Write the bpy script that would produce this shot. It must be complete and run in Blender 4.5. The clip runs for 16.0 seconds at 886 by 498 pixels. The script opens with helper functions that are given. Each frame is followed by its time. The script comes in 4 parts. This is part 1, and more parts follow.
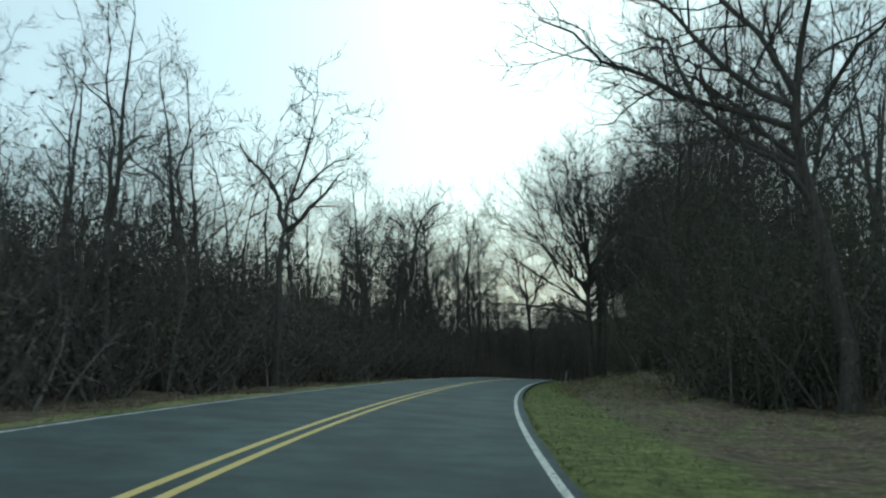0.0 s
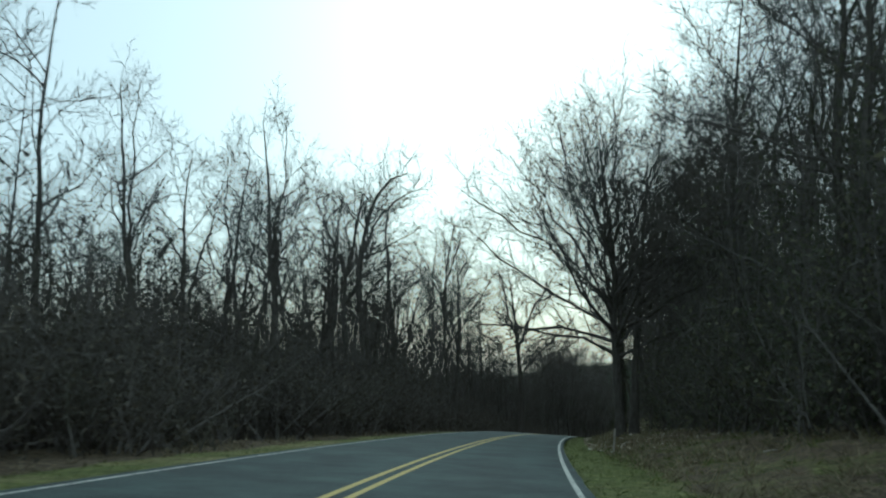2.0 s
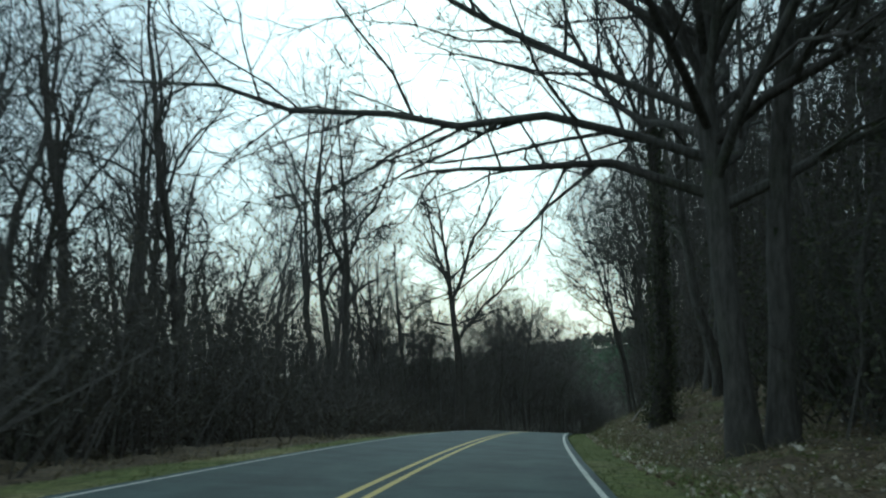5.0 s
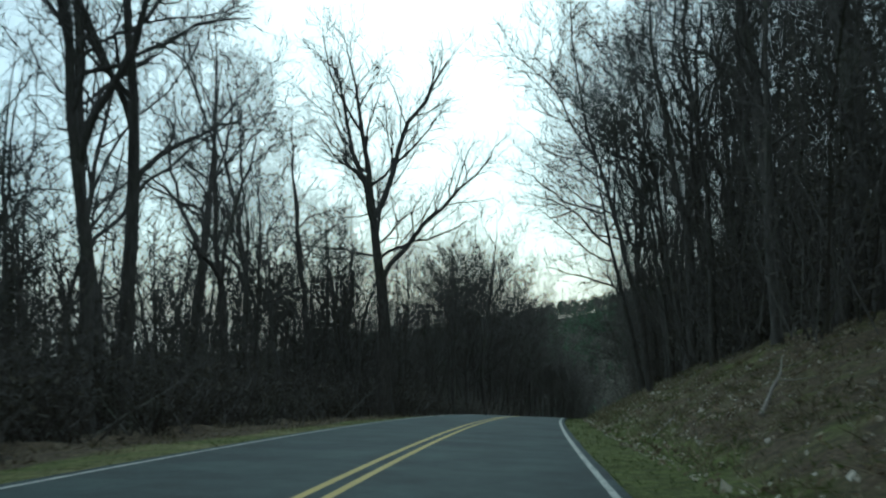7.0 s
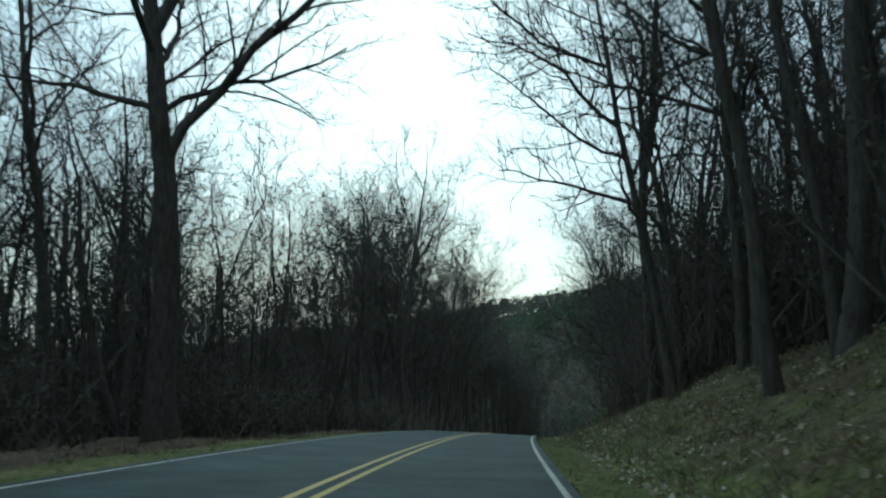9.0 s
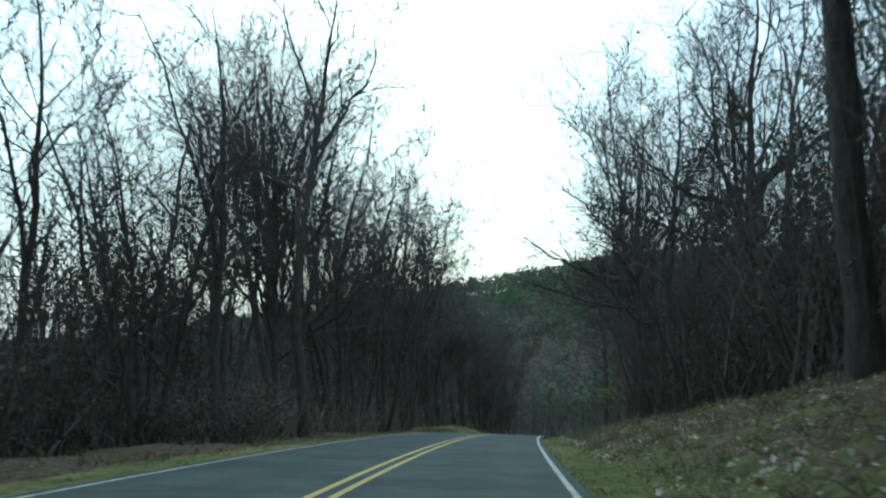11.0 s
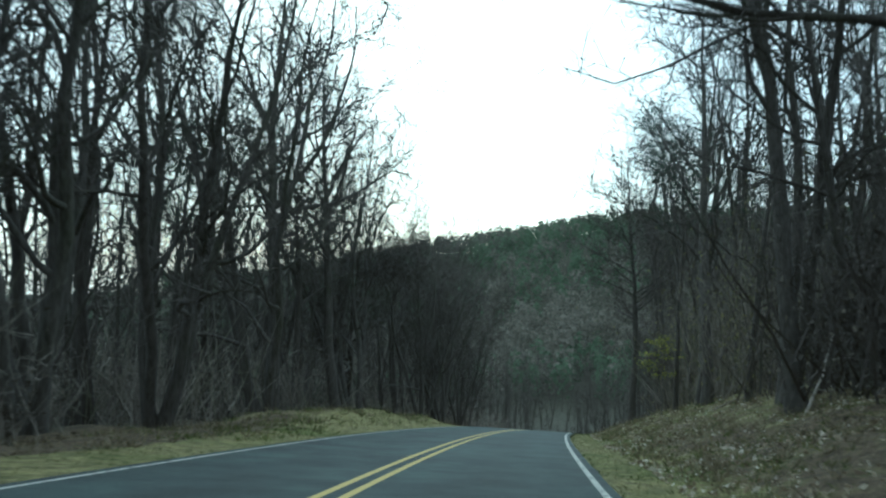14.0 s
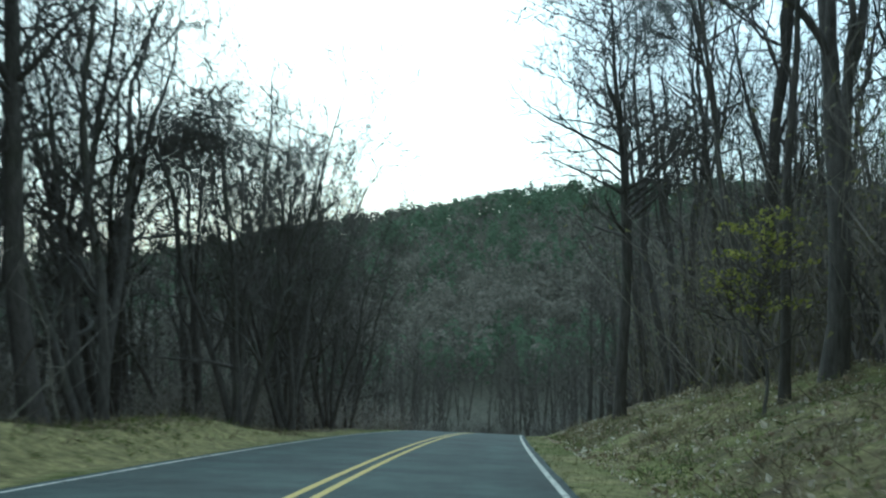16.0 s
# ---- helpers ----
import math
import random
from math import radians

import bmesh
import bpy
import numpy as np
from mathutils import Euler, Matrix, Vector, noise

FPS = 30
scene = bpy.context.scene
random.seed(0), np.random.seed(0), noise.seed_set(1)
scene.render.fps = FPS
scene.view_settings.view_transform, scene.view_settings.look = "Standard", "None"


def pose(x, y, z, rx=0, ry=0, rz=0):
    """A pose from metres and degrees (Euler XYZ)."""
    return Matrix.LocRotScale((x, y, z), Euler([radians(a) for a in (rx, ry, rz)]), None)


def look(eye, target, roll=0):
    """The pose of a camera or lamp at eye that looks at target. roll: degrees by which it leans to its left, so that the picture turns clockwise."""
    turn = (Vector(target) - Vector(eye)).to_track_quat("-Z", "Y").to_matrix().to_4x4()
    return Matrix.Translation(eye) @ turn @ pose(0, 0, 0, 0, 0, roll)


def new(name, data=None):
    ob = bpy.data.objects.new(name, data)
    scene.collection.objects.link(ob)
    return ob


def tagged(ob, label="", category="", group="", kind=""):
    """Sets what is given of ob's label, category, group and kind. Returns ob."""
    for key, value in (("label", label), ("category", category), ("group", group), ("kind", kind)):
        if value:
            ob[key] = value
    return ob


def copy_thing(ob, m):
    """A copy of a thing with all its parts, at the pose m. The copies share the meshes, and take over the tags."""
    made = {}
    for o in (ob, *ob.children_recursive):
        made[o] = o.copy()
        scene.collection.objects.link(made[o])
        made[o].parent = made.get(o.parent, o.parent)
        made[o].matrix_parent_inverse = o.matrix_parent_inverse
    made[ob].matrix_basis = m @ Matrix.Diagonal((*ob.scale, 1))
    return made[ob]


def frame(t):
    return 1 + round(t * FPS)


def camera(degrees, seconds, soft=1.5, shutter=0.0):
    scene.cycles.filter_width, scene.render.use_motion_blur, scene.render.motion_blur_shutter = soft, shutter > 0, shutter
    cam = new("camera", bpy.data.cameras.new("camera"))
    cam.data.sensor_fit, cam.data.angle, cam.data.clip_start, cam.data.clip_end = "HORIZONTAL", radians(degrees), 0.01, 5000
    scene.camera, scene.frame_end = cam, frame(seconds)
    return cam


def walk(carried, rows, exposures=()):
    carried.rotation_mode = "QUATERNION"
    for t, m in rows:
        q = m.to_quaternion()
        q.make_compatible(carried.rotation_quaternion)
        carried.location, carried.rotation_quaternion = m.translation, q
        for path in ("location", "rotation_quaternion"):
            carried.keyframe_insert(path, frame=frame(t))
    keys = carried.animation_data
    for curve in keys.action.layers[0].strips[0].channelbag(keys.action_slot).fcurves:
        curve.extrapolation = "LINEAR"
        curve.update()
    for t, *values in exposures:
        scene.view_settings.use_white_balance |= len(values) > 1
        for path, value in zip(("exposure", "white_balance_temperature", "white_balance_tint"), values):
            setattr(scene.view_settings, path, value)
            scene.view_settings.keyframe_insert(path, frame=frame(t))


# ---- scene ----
# ---- camera and its walk ----
cam = camera(49.98, 16.0, soft=2.3, shutter=0.25)
# seconds, x, y, z, heading to the left, pitch, roll
PATH = [
    (0.0, 0.00, 0.00, 0.00, 0.01, 3.90, 0.26),
    (0.5, 0.09, 7.60, -0.36, -0.56, 4.29, -0.15),
    (1.0, 0.36, 15.31, -0.74, -1.05, 4.70, 0.50),
    (1.5, 0.79, 23.11, -1.14, -0.46, 6.21, 0.58),
    (2.0, 1.38, 31.00, -1.55, -1.07, 6.66, 1.07),
    (2.5, 2.11, 38.96, -1.98, -1.97, 6.48, 0.86),
    (3.0, 2.97, 47.01, -2.42, -1.76, 6.18, 0.99),
    (3.5, 3.93, 55.11, -2.89, -2.40, 6.20, 1.30),
    (4.0, 4.97, 63.30, -3.37, -1.71, 6.60, 0.51),
    (4.2, 5.42, 66.58, -3.56, -2.85, 6.15, -0.10),
    (6.3, 10.93, 101.57, -5.80, -5.45, 5.68, -0.64),
    (6.5, 11.55, 104.93, -6.03, -5.63, 5.23, -0.02),
    (7.0, 13.16, 113.36, -6.63, -6.78, 4.23, -0.74),
    (7.5, 14.84, 121.80, -7.27, -7.65, 4.77, -0.32),
    (8.0, 16.61, 130.26, -7.93, -8.96, 4.11, 0.70),
    (8.5, 18.47, 138.73, -8.62, -8.81, 4.47, 0.66),
    (9.0, 20.40, 147.19, -9.34, -10.26, 4.26, 0.35),
    (9.5, 22.42, 155.65, -10.10, -9.93, 2.97, -0.21),
    (9.7, 23.25, 159.03, -10.41, -12.21, 3.12, 1.65),
    (11.8, 32.49, 194.32, -14.04, -12.20, 3.39, -2.19),
    (12.0, 33.44, 197.64, -14.42, -12.63, 2.49, -1.93),
    (12.5, 35.84, 205.93, -15.40, -13.47, 1.74, -1.81),
    (13.0, 38.33, 214.17, -16.41, -13.08, 1.37, -1.30),
    (13.5, 40.88, 222.34, -17.45, -13.83, 1.50, -0.72),
    (14.0, 43.50, 230.44, -18.52, -13.91, 1.69, 0.23),
    (14.5, 46.18, 238.47, -19.60, -14.05, 1.79, 0.09),
    (15.0, 48.94, 246.41, -20.73, -14.97, 0.54, 0.37),
    (15.5, 51.76, 254.27, -21.88, -16.07, 1.55, -0.98),
    (16.0, 54.63, 262.02, -23.04, -19.06, 1.00, -0.33),
]


def aimed(x, y, z, yaw, pitch, roll):
    a, b = radians(yaw), radians(pitch)
    way = Vector((-math.sin(a) * math.cos(b), math.cos(a) * math.cos(b), math.sin(b)))
    return look((x, y, z), Vector((x, y, z)) + way, roll)


walk(cam, [(t, aimed(*r)) for t, *r in PATH], exposures=[(0.0, -1.32, 4650, -18), (3.0, -1.12, 4650, -18), (4.2, -0.98, 4600, -18), (8.0, -1.33, 4480, -18), (9.7, -1.15, 4480, -18), (12.0, -0.36, 4450, -18), (14.5, -0.32, 4450, -18), (16.0, -0.32, 4450, -18)])

# ---- world and sun ----
SUN_AZ, SUN_EL = radians(6), radians(25)      # azimuth to the right of +y
world = bpy.data.worlds.new("sky")
scene.world = world
world.use_nodes = True
wn = world.node_tree.nodes
sky = wn.new("ShaderNodeTexSky")
sky.sky_type = "NISHITA"
sky.sun_disc = False
sky.sun_elevation, sky.sun_rotation = SUN_EL, SUN_AZ
sky.air_density, sky.dust_density, sky.ozone_density = 1.0, 2.0, 1.0
haze = wn.new("ShaderNodeMix")                 # bright thin overcast over the clear sky
haze.data_type = "RGBA"
haze.inputs[0].default_value = 0.58
haze.inputs[7].default_value = (18.6, 16.3, 14.4, 1)
world.node_tree.links.new(sky.outputs[0], haze.inputs[6])
world.node_tree.links.new(haze.outputs[2], wn["Background"].inputs[0])
wn["Background"].inputs[1].default_value = 0.15
sun_data = bpy.data.lights.new("sun", "SUN")
sun_data.energy, sun_data.angle, sun_data.color = 0.45, radians(12), (1.0, 0.94, 0.84)
sun = new("sun", sun_data)
sun_way = Vector((math.sin(SUN_AZ) * math.cos(SUN_EL), math.cos(SUN_AZ) * math.cos(SUN_EL), math.sin(SUN_EL)))
sun.matrix_world = look((0, 0, 60), Vector((0, 0, 60)) - sun_way)


# ---- materials ----
def material(name, rough=0.9):
    m = bpy.data.materials.new(name)
    m.use_nodes = True
    b = m.node_tree.nodes["Principled BSDF"]
    b.inputs["Roughness"].default_value = rough
    b.inputs["Specular IOR Level"].default_value = 0.25
    return m, m.node_tree.nodes, m.node_tree.links, b


def ramp(nodes, links, source, stops):
    r = nodes.new("ShaderNodeValToRGB")
    while len(r.color_ramp.elements) < len(stops):
        r.color_ramp.elements.new(0.5)
    for e, (p, c) in zip(r.color_ramp.elements, stops):
        e.position, e.color = p, (*c, 1)
    links.new(source, r.inputs[0])
    return r.outputs[0]


def noise_tex(nodes, links, scale, detail=4.0, rough=0.6, coord="Object", stretch=None):
    co = nodes.new("ShaderNodeTexCoord")
    src = co.outputs[coord]
    if stretch:
        mp = nodes.new("ShaderNodeMapping")
        mp.inputs["Scale"].default_value = stretch
        links.new(src, mp.inputs[0])
        src = mp.outputs[0]
    n = nodes.new("ShaderNodeTexNoise")
    n.inputs["Scale"].default_value = scale
    n.inputs["Detail"].default_value = detail
    n.inputs["Roughness"].default_value = rough
    links.new(src, n.inputs["Vector"])
    return n.outputs["Fac"]


def mixed(nodes, links, fac, a, b, mode="MIX"):
    x = nodes.new("ShaderNodeMix")
    x.data_type, x.blend_type = "RGBA", mode
    for val, i in ((fac, 0), (a, 6), (b, 7)):
        if isinstance(val, (int, float)):
            x.inputs[i].default_value = val
        elif isinstance(val, tuple):
            x.inputs[i].default_value = (*val, 1)
        else:
            links.new(val, x.inputs[i])
    return x.outputs[2]


def bumped(nodes, links, bsdf, height, strength, dist):
    b = nodes.new("ShaderNodeBump")
    b.inputs["Strength"].default_value, b.inputs["Distance"].default_value = strength, dist
    links.new(height, b.inputs["Height"])
    links.new(b.outputs[0], bsdf.inputs["Normal"])


def bark_material(name, dark, light, scale=3.0):
    m, n, l, b = material(name, 0.95)
    v = noise_tex(n, l, scale, 6, 0.7, stretch=(3, 3, 0.6))
    w = noise_tex(n, l, 0.35, 3)
    c = ramp(n, l, v, [(0.3, dark), (0.7, light)])
    moss = ramp(n, l, w, [(0.5, (1, 1, 1)), (0.75, (0.72, 0.82, 0.6))])
    c = mixed(n, l, 1.0, c, moss, "MULTIPLY")
    info = n.new("ShaderNodeObjectInfo")
    tone = ramp(n, l, info.outputs["Random"], [(0.0, (0.75, 0.72, 0.7)), (1.0, (1.2, 1.2, 1.2))])
    c = mixed(n, l, 1.0, c, tone, "MULTIPLY")
    l.new(c, b.inputs["Base Color"])
    bumped(n, l, b, v, 0.8, 0.03)
    return m


BARK = bark_material("bark", (0.04, 0.037, 0.033), (0.135, 0.125, 0.111))
TWIG = bark_material("twigs", (0.062, 0.056, 0.05), (0.148, 0.135, 0.121), 1.2)
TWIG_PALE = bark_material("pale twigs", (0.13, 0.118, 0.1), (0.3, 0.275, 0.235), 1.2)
DEAD = bark_material("dead wood", (0.25, 0.23, 0.2), (0.5, 0.47, 0.42), 4.0)


def speckled(name, stops, scale=1.0, rough=0.9, island=True, thin=0.0):
    m, n, l, b = material(name, rough)
    if island:
        g = n.new("ShaderNodeNewGeometry")
        src = g.outputs["Random Per Island"]
    else:
        src = noise_tex(n, l, scale, 5)
    c = ramp(n, l, src, stops)
    w = noise_tex(n, l, 0.2, 3)
    c = mixed(n, l, 1.0, c, ramp(n, l, w, [(0.3, (0.7, 0.7, 0.7)), (0.7, (1.15, 1.15, 1.15))]), "MULTIPLY")
    l.new(c, b.inputs["Base Color"])
    if thin:                                    # light passes through blades and leaves
        tr, mx = n.new("ShaderNodeBsdfTranslucent"), n.new("ShaderNodeMixShader")
        mx.inputs[0].default_value = thin
        l.new(c, tr.inputs["Color"])
        l.new(b.outputs[0], mx.inputs[1])
        l.new(tr.outputs[0], mx.inputs[2])
        l.new(mx.outputs[0], n["Material Output"].inputs["Surface"])
    return m


LITTER = speckled("leaf litter", [(0.0, (0.14, 0.105, 0.07)), (0.4, (0.32, 0.26, 0.17)), (0.7, (0.55, 0.49, 0.37)), (1.0, (0.82, 0.77, 0.67))], thin=0.3)
GRASS = speckled("grass blades", [(0.0, (0.06, 0.08, 0.022)), (0.6, (0.12, 0.145, 0.04)), (1.0, (0.27, 0.25, 0.11))], thin=0.5)
STALK = speckled("withered stalks", [(0.0, (0.09, 0.075, 0.045)), (0.6, (0.2, 0.17, 0.105)), (1.0, (0.38, 0.33, 0.22))], thin=0.3)
IVY = speckled("dark evergreen leaves", [(0.0, (0.05, 0.057, 0.034)), (0.7, (0.09, 0.093, 0.056)), (1.0, (0.155, 0.145, 0.09))], thin=0.25)
VINE = speckled("withered vine leaves", [(0.0, (0.06, 0.054, 0.043)), (0.8, (0.115, 0.103, 0.08)), (1.0, (0.19, 0.168, 0.128))], thin=0.2)
BUD = speckled("opening buds", [(0.0, (0.13, 0.13, 0.06)), (1.0, (0.27, 0.25, 0.12))], thin=0.4)
PINE = speckled("pine needles", [(0.0, (0.02, 0.045, 0.025)), (1.0, (0.06, 0.1, 0.055))])
SPRING = speckled("spring leaves", [(0.0, (0.19, 0.205, 0.045)), (1.0, (0.4, 0.385, 0.1))], thin=0.5)
# ridge woods: aerial haze is painted in as a paler base colour
HAZED_TWIG = speckled("far grey woods paled for haze", [(0.0, (0.15, 0.14, 0.115)), (1.0, (0.215, 0.2, 0.165))], thin=0.5)
HAZED_PINE = speckled("far pine woods paled for haze", [(0.0, (0.1, 0.135, 0.085)), (1.0, (0.14, 0.185, 0.115))], thin=0.5)


def ground_material():
    m, n, l, b = material("ground", 1.0)
    at = n.new("ShaderNodeAttribute")
    at.attribute_name = "green"
    fine = noise_tex(n, l, 9.0, 8, 0.75)
    mid = noise_tex(n, l, 0.7, 5, 0.65)
    patch = noise_tex(n, l, 0.22, 4, 0.6)
    clump = noise_tex(n, l, 2.6, 6, 0.7)
    leaf = ramp(n, l, fine, [(0.3, (0.03, 0.023, 0.016)), (0.48, (0.11, 0.085, 0.052)), (0.6, (0.19, 0.15, 0.095)), (0.72, (0.42, 0.36, 0.26))])
    green = ramp(n, l, fine, [(0.3, (0.045, 0.055, 0.016)), (0.5, (0.145, 0.165, 0.045)), (0.75, (0.29, 0.3, 0.1))])
    # dry grass colour; on the mound it also paints in sunlit patches
    straw_sunlit = ramp(n, l, fine, [(0.3, (0.08, 0.074, 0.03)), (0.5, (0.26, 0.24, 0.1)), (0.75, (0.5, 0.45, 0.23))])
    dry = n.new("ShaderNodeAttribute")
    dry.attribute_name = "straw_sunlit"
    more = n.new("ShaderNodeMath")
    more.operation = "MULTIPLY_ADD"
    l.new(dry.outputs["Fac"], more.inputs[0])
    more.inputs[1].default_value = 0.4
    l.new(patch, more.inputs[2])
    grass = mixed(n, l, ramp(n, l, more.outputs[0], [(0.56, (0, 0, 0)), (0.76, (1, 1, 1))]), green, straw_sunlit)
    add = n.new("ShaderNodeMath")
    add.operation = "MULTIPLY_ADD"
    l.new(mid, add.inputs[0])
    add.inputs[1].default_value = 1.1
    l.new(at.outputs["Fac"], add.inputs[2])
    f = ramp(n, l, add.outputs[0], [(0.72, (0, 0, 0)), (1.22, (1, 1, 1))])
    c = mixed(n, l, f, leaf, grass)
    c = mixed(n, l, 1.0, c, ramp(n, l, clump, [(0.36, (0.46, 0.46, 0.46)), (0.64, (1.18, 1.18, 1.18))]), "MULTIPLY")
    deep = n.new("ShaderNodeAttribute")          # darker ground colour out under the woods and far off
    deep.attribute_name = "woods_dark"
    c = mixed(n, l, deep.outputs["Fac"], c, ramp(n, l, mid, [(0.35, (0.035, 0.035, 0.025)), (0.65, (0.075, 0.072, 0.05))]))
    l.new(c, b.inputs["Base Color"])
    bumped(n, l, b, fine, 0.9, 0.06)
    return m


def asphalt_material():
    m, n, l, b = material("asphalt", 0.8)
    fine = noise_tex(n, l, 60, 6, 0.8)
    big = noise_tex(n, l, 0.55, 7, 0.75)
    c = ramp(n, l, fine, [(0.3, (0.015, 0.025, 0.0245)), (0.7, (0.034, 0.0545, 0.053))])
    t = ramp(n, l, big, [(0.38, (0.45, 0.47, 0.5)), (0.5, (0.95, 0.95, 0.95)), (0.62, (1.5, 1.48, 1.45))])
    at = n.new("ShaderNodeAttribute")
    at.attribute_name = "worn"
    c = mixed(n, l, 1.0, c, t, "MULTIPLY")
    c = mixed(n, l, at.outputs["Fac"], c, mixed(n, l, 1.0, c, (1.35, 1.35, 1.33), "MULTIPLY"))
    l.new(c, b.inputs["Base Color"])
    b.inputs["Specular IOR Level"].default_value = 0.4
    bumped(n, l, b, fine, 0.5, 0.01)
    return m


def paint_material(name, colour, road, worn=0.32):
    m, n, l, b = material(name, 0.7)
    v = noise_tex(n, l, 6, 6, 0.75)
    c = ramp(n, l, v, [(worn, road), (worn + 0.1, colour)])
    l.new(c, b.inputs["Base Color"])
    return m


GROUND = ground_material()
ASPHALT = asphalt_material()
WHITE = paint_material("white road paint", (0.55, 0.55, 0.5), (0.12, 0.125, 0.12), 0.4)
YELLOW = paint_material("yellow road paint", (0.55, 0.43, 0.13), (0.25, 0.21, 0.1))

# ---- the road's line: the camera's side of the lane is a = 0 ----
CAM_H, CROSSFALL = 1.1688, -0.0358
A_YELLOW, A_RIGHT, A_LEFT = -2.197, 1.003, -5.397
STEP = 1.0
S = np.arange(-80.0, 1000.0 + STEP, STEP)
KNOT = [0.0, 63.58, 131.77, 201.50, 269.85, 369.70]
bend = np.interp(S, KNOT + [430], [0.0031844, 0.0010735, 0.0010696, 0.0010035, 0.0013735, -0.0001254, 0.0])
dip = np.interp(S, [-80, -20] + KNOT + [400, 401, 470, 471], [0, 0, -0.00021437, -0.00016442, -0.00039929, -0.00052168, -0.00040821, -0.00073665, -0.0007, 0.0030, 0.0030, 0.0])
zero = int(np.argmin(abs(S)))


def summed(values, start):
    c = np.concatenate([[0], np.cumsum((values[1:] + values[:-1]) / 2 * STEP)])
    return c - c[zero] + start


PSI, SLOPE = summed(bend, 0.0), summed(dip, -0.046643)
LX = summed(np.sin(PSI) * np.cos(SLOPE), 0.0)
LY = summed(np.cos(PSI) * np.cos(SLOPE), 0.0)
LZ = summed(np.sin(SLOPE), 0.0) - CAM_H


def flat(s, a):
    """World x, y of a place s metres along the road and a metres to the right; arrays or numbers."""
    p = np.interp(s, S, PSI)
    return np.interp(s, S, LX) + a * np.cos(p), np.interp(s, S, LY) - a * np.sin(p)


def smooth(x, lo, hi):
    u = np.clip((np.asarray(x, float) - lo) / (hi - lo), 0, 1)
    return u * u * (3 - 2 * u)


def wavy(s, a, scale, seed):
    """Soft, repeatable unevenness between -1 and 1."""
    r = np.random.default_rng(seed)
    out = 0
    for k in range(5):
        w, ang, ph = (0.7 + 0.5 * k) / scale, r.uniform(0, 6.28), r.uniform(0, 6.28)
        out = out + np.sin((np.cos(ang) * s + np.sin(ang) * a) * w * 6.28 + ph) / (1 + 0.6 * k)
    return out / 2.2


def rise(s, a):
    """Height of the ground over the road's plane."""
    s, a = np.asarray(s, float), np.asarray(a, float)
    plane = np.clip(a, -8, 4) * CROSSFALL
    steep = np.interp(s, [-20, 10, 28, 40, 50, 58, 75, 105, 125, 150, 190, 205, 235, 262, 290, 320, 380], [0.05, 0.0, -0.05, -0.03, 0.14, 0.2, 0.15, 0.14, 0.36, 0.46, 0.46, 0.33, 0.22, 0.24, 0.33, 0.33, 0.28])
    start = np.interp(s, [0, 60, 110, 130, 200, 240, 280, 320], [3.6, 3.2, 3.0, 2.5, 2.3, 2.8, 2.6, 2.3])
    u = np.maximum(a - start, 0)
    bank = steep * np.where(u < 8, u, 8 + (u - 8) * 0.55) * smooth(u, -0.3, 1.6)
    bank = np.minimum(bank, 14 + 0.12 * u)
    v = np.maximum(-a - 8.0, 0)
    mound = 0.72 * np.exp(-np.abs((s - 280) / 11.5) ** 2.6) * smooth(-a, 6.2, 8.4) * (1 - 0.8 * smooth(-a, 10, 13.5)) * (1 + 0.22 * wavy(s, a, 5.0, 31))
    mound = mound + 0.55 * np.exp(-((s - 297) / 6.0) ** 2) * smooth(-a, 6.3, 8.6) * (1 - 0.7 * smooth(-a, 10, 13))
    low = -0.035 * np.minimum(v, 60) - 0.16 * np.maximum(v - 18, 0) * smooth(s, 60, 160) * (1 - smooth(v, 60, 200) * 0.6)
    low = np.maximum(low, -26) - 0.08 * np.clip(-a - 5.9, 0, 2.5) * (1 - smooth(s, 225, 255))
    edge = -0.07 * smooth(np.where(a > 0, a - A_RIGHT - 0.2, A_LEFT - 0.2 - a), 0.0, 0.12)
    amp = 0.05 + 0.2 * smooth(np.where(a > 0, a - 3, -a - 8), 0, 5)
    off = smooth(np.where(a > 0, a - 1.3, -a - 5.7), 0, 0.8)
    rough = amp * wavy(s, a, 7.0, 3) * off + 0.55 * amp * wavy(s, a, 2.4, 5) * off
    # the ridge across the valley
    x, y = flat(s, a)
    crest = np.interp(x, [-700, -60, 80, 167, 216, 251, 313, 380, 520, 900], [-40, -34, -26, -10, -2, 5, 8, 8, 30, 60])
    base = np.interp(s, S, LZ)
    hill = np.maximum(crest - base, 0) * smooth(s, 480, 760)
    hill = hill * (1 - 0.35 * smooth(s, 790, 1000)) + 3.0 * wavy(s, a, 70, 9) * smooth(s, 500, 700)
    return plane + edge + (bank + mound + low) * (1 - smooth(s, 430, 620)) + rough + hill


def place(s, a, z=0.0):
    x, y = flat(s, a)
    return np.stack([x, y, np.interp(s, S, LZ) + rise(s, a) + z], -1)


# ---- mesh building ----
def mesh_object(name, verts, faces, mat, smooth_shade=True, parent=None):
    me = bpy.data.meshes.new(name)
    verts = np.asarray(verts, np.float32).reshape(-1, 3)
    faces = np.asarray(faces, np.int32)
    k = faces.shape[1]
    me.vertices.add(len(verts))
    me.vertices.foreach_set("co", verts.ravel())
    me.loops.add(faces.size)
    me.loops.foreach_set("vertex_index", faces.ravel())
    me.polygons.add(len(faces))
    me.polygons.foreach_set("loop_start", np.arange(0, faces.size, k, dtype=np.int32))
    me.polygons.foreach_set("use_smooth", np.full(len(faces), smooth_shade))
    me.materials.append(mat)
    me.update(calc_edges=True)
    me.validate()
    ob = new(name, me)
    ob.parent = parent
    return ob


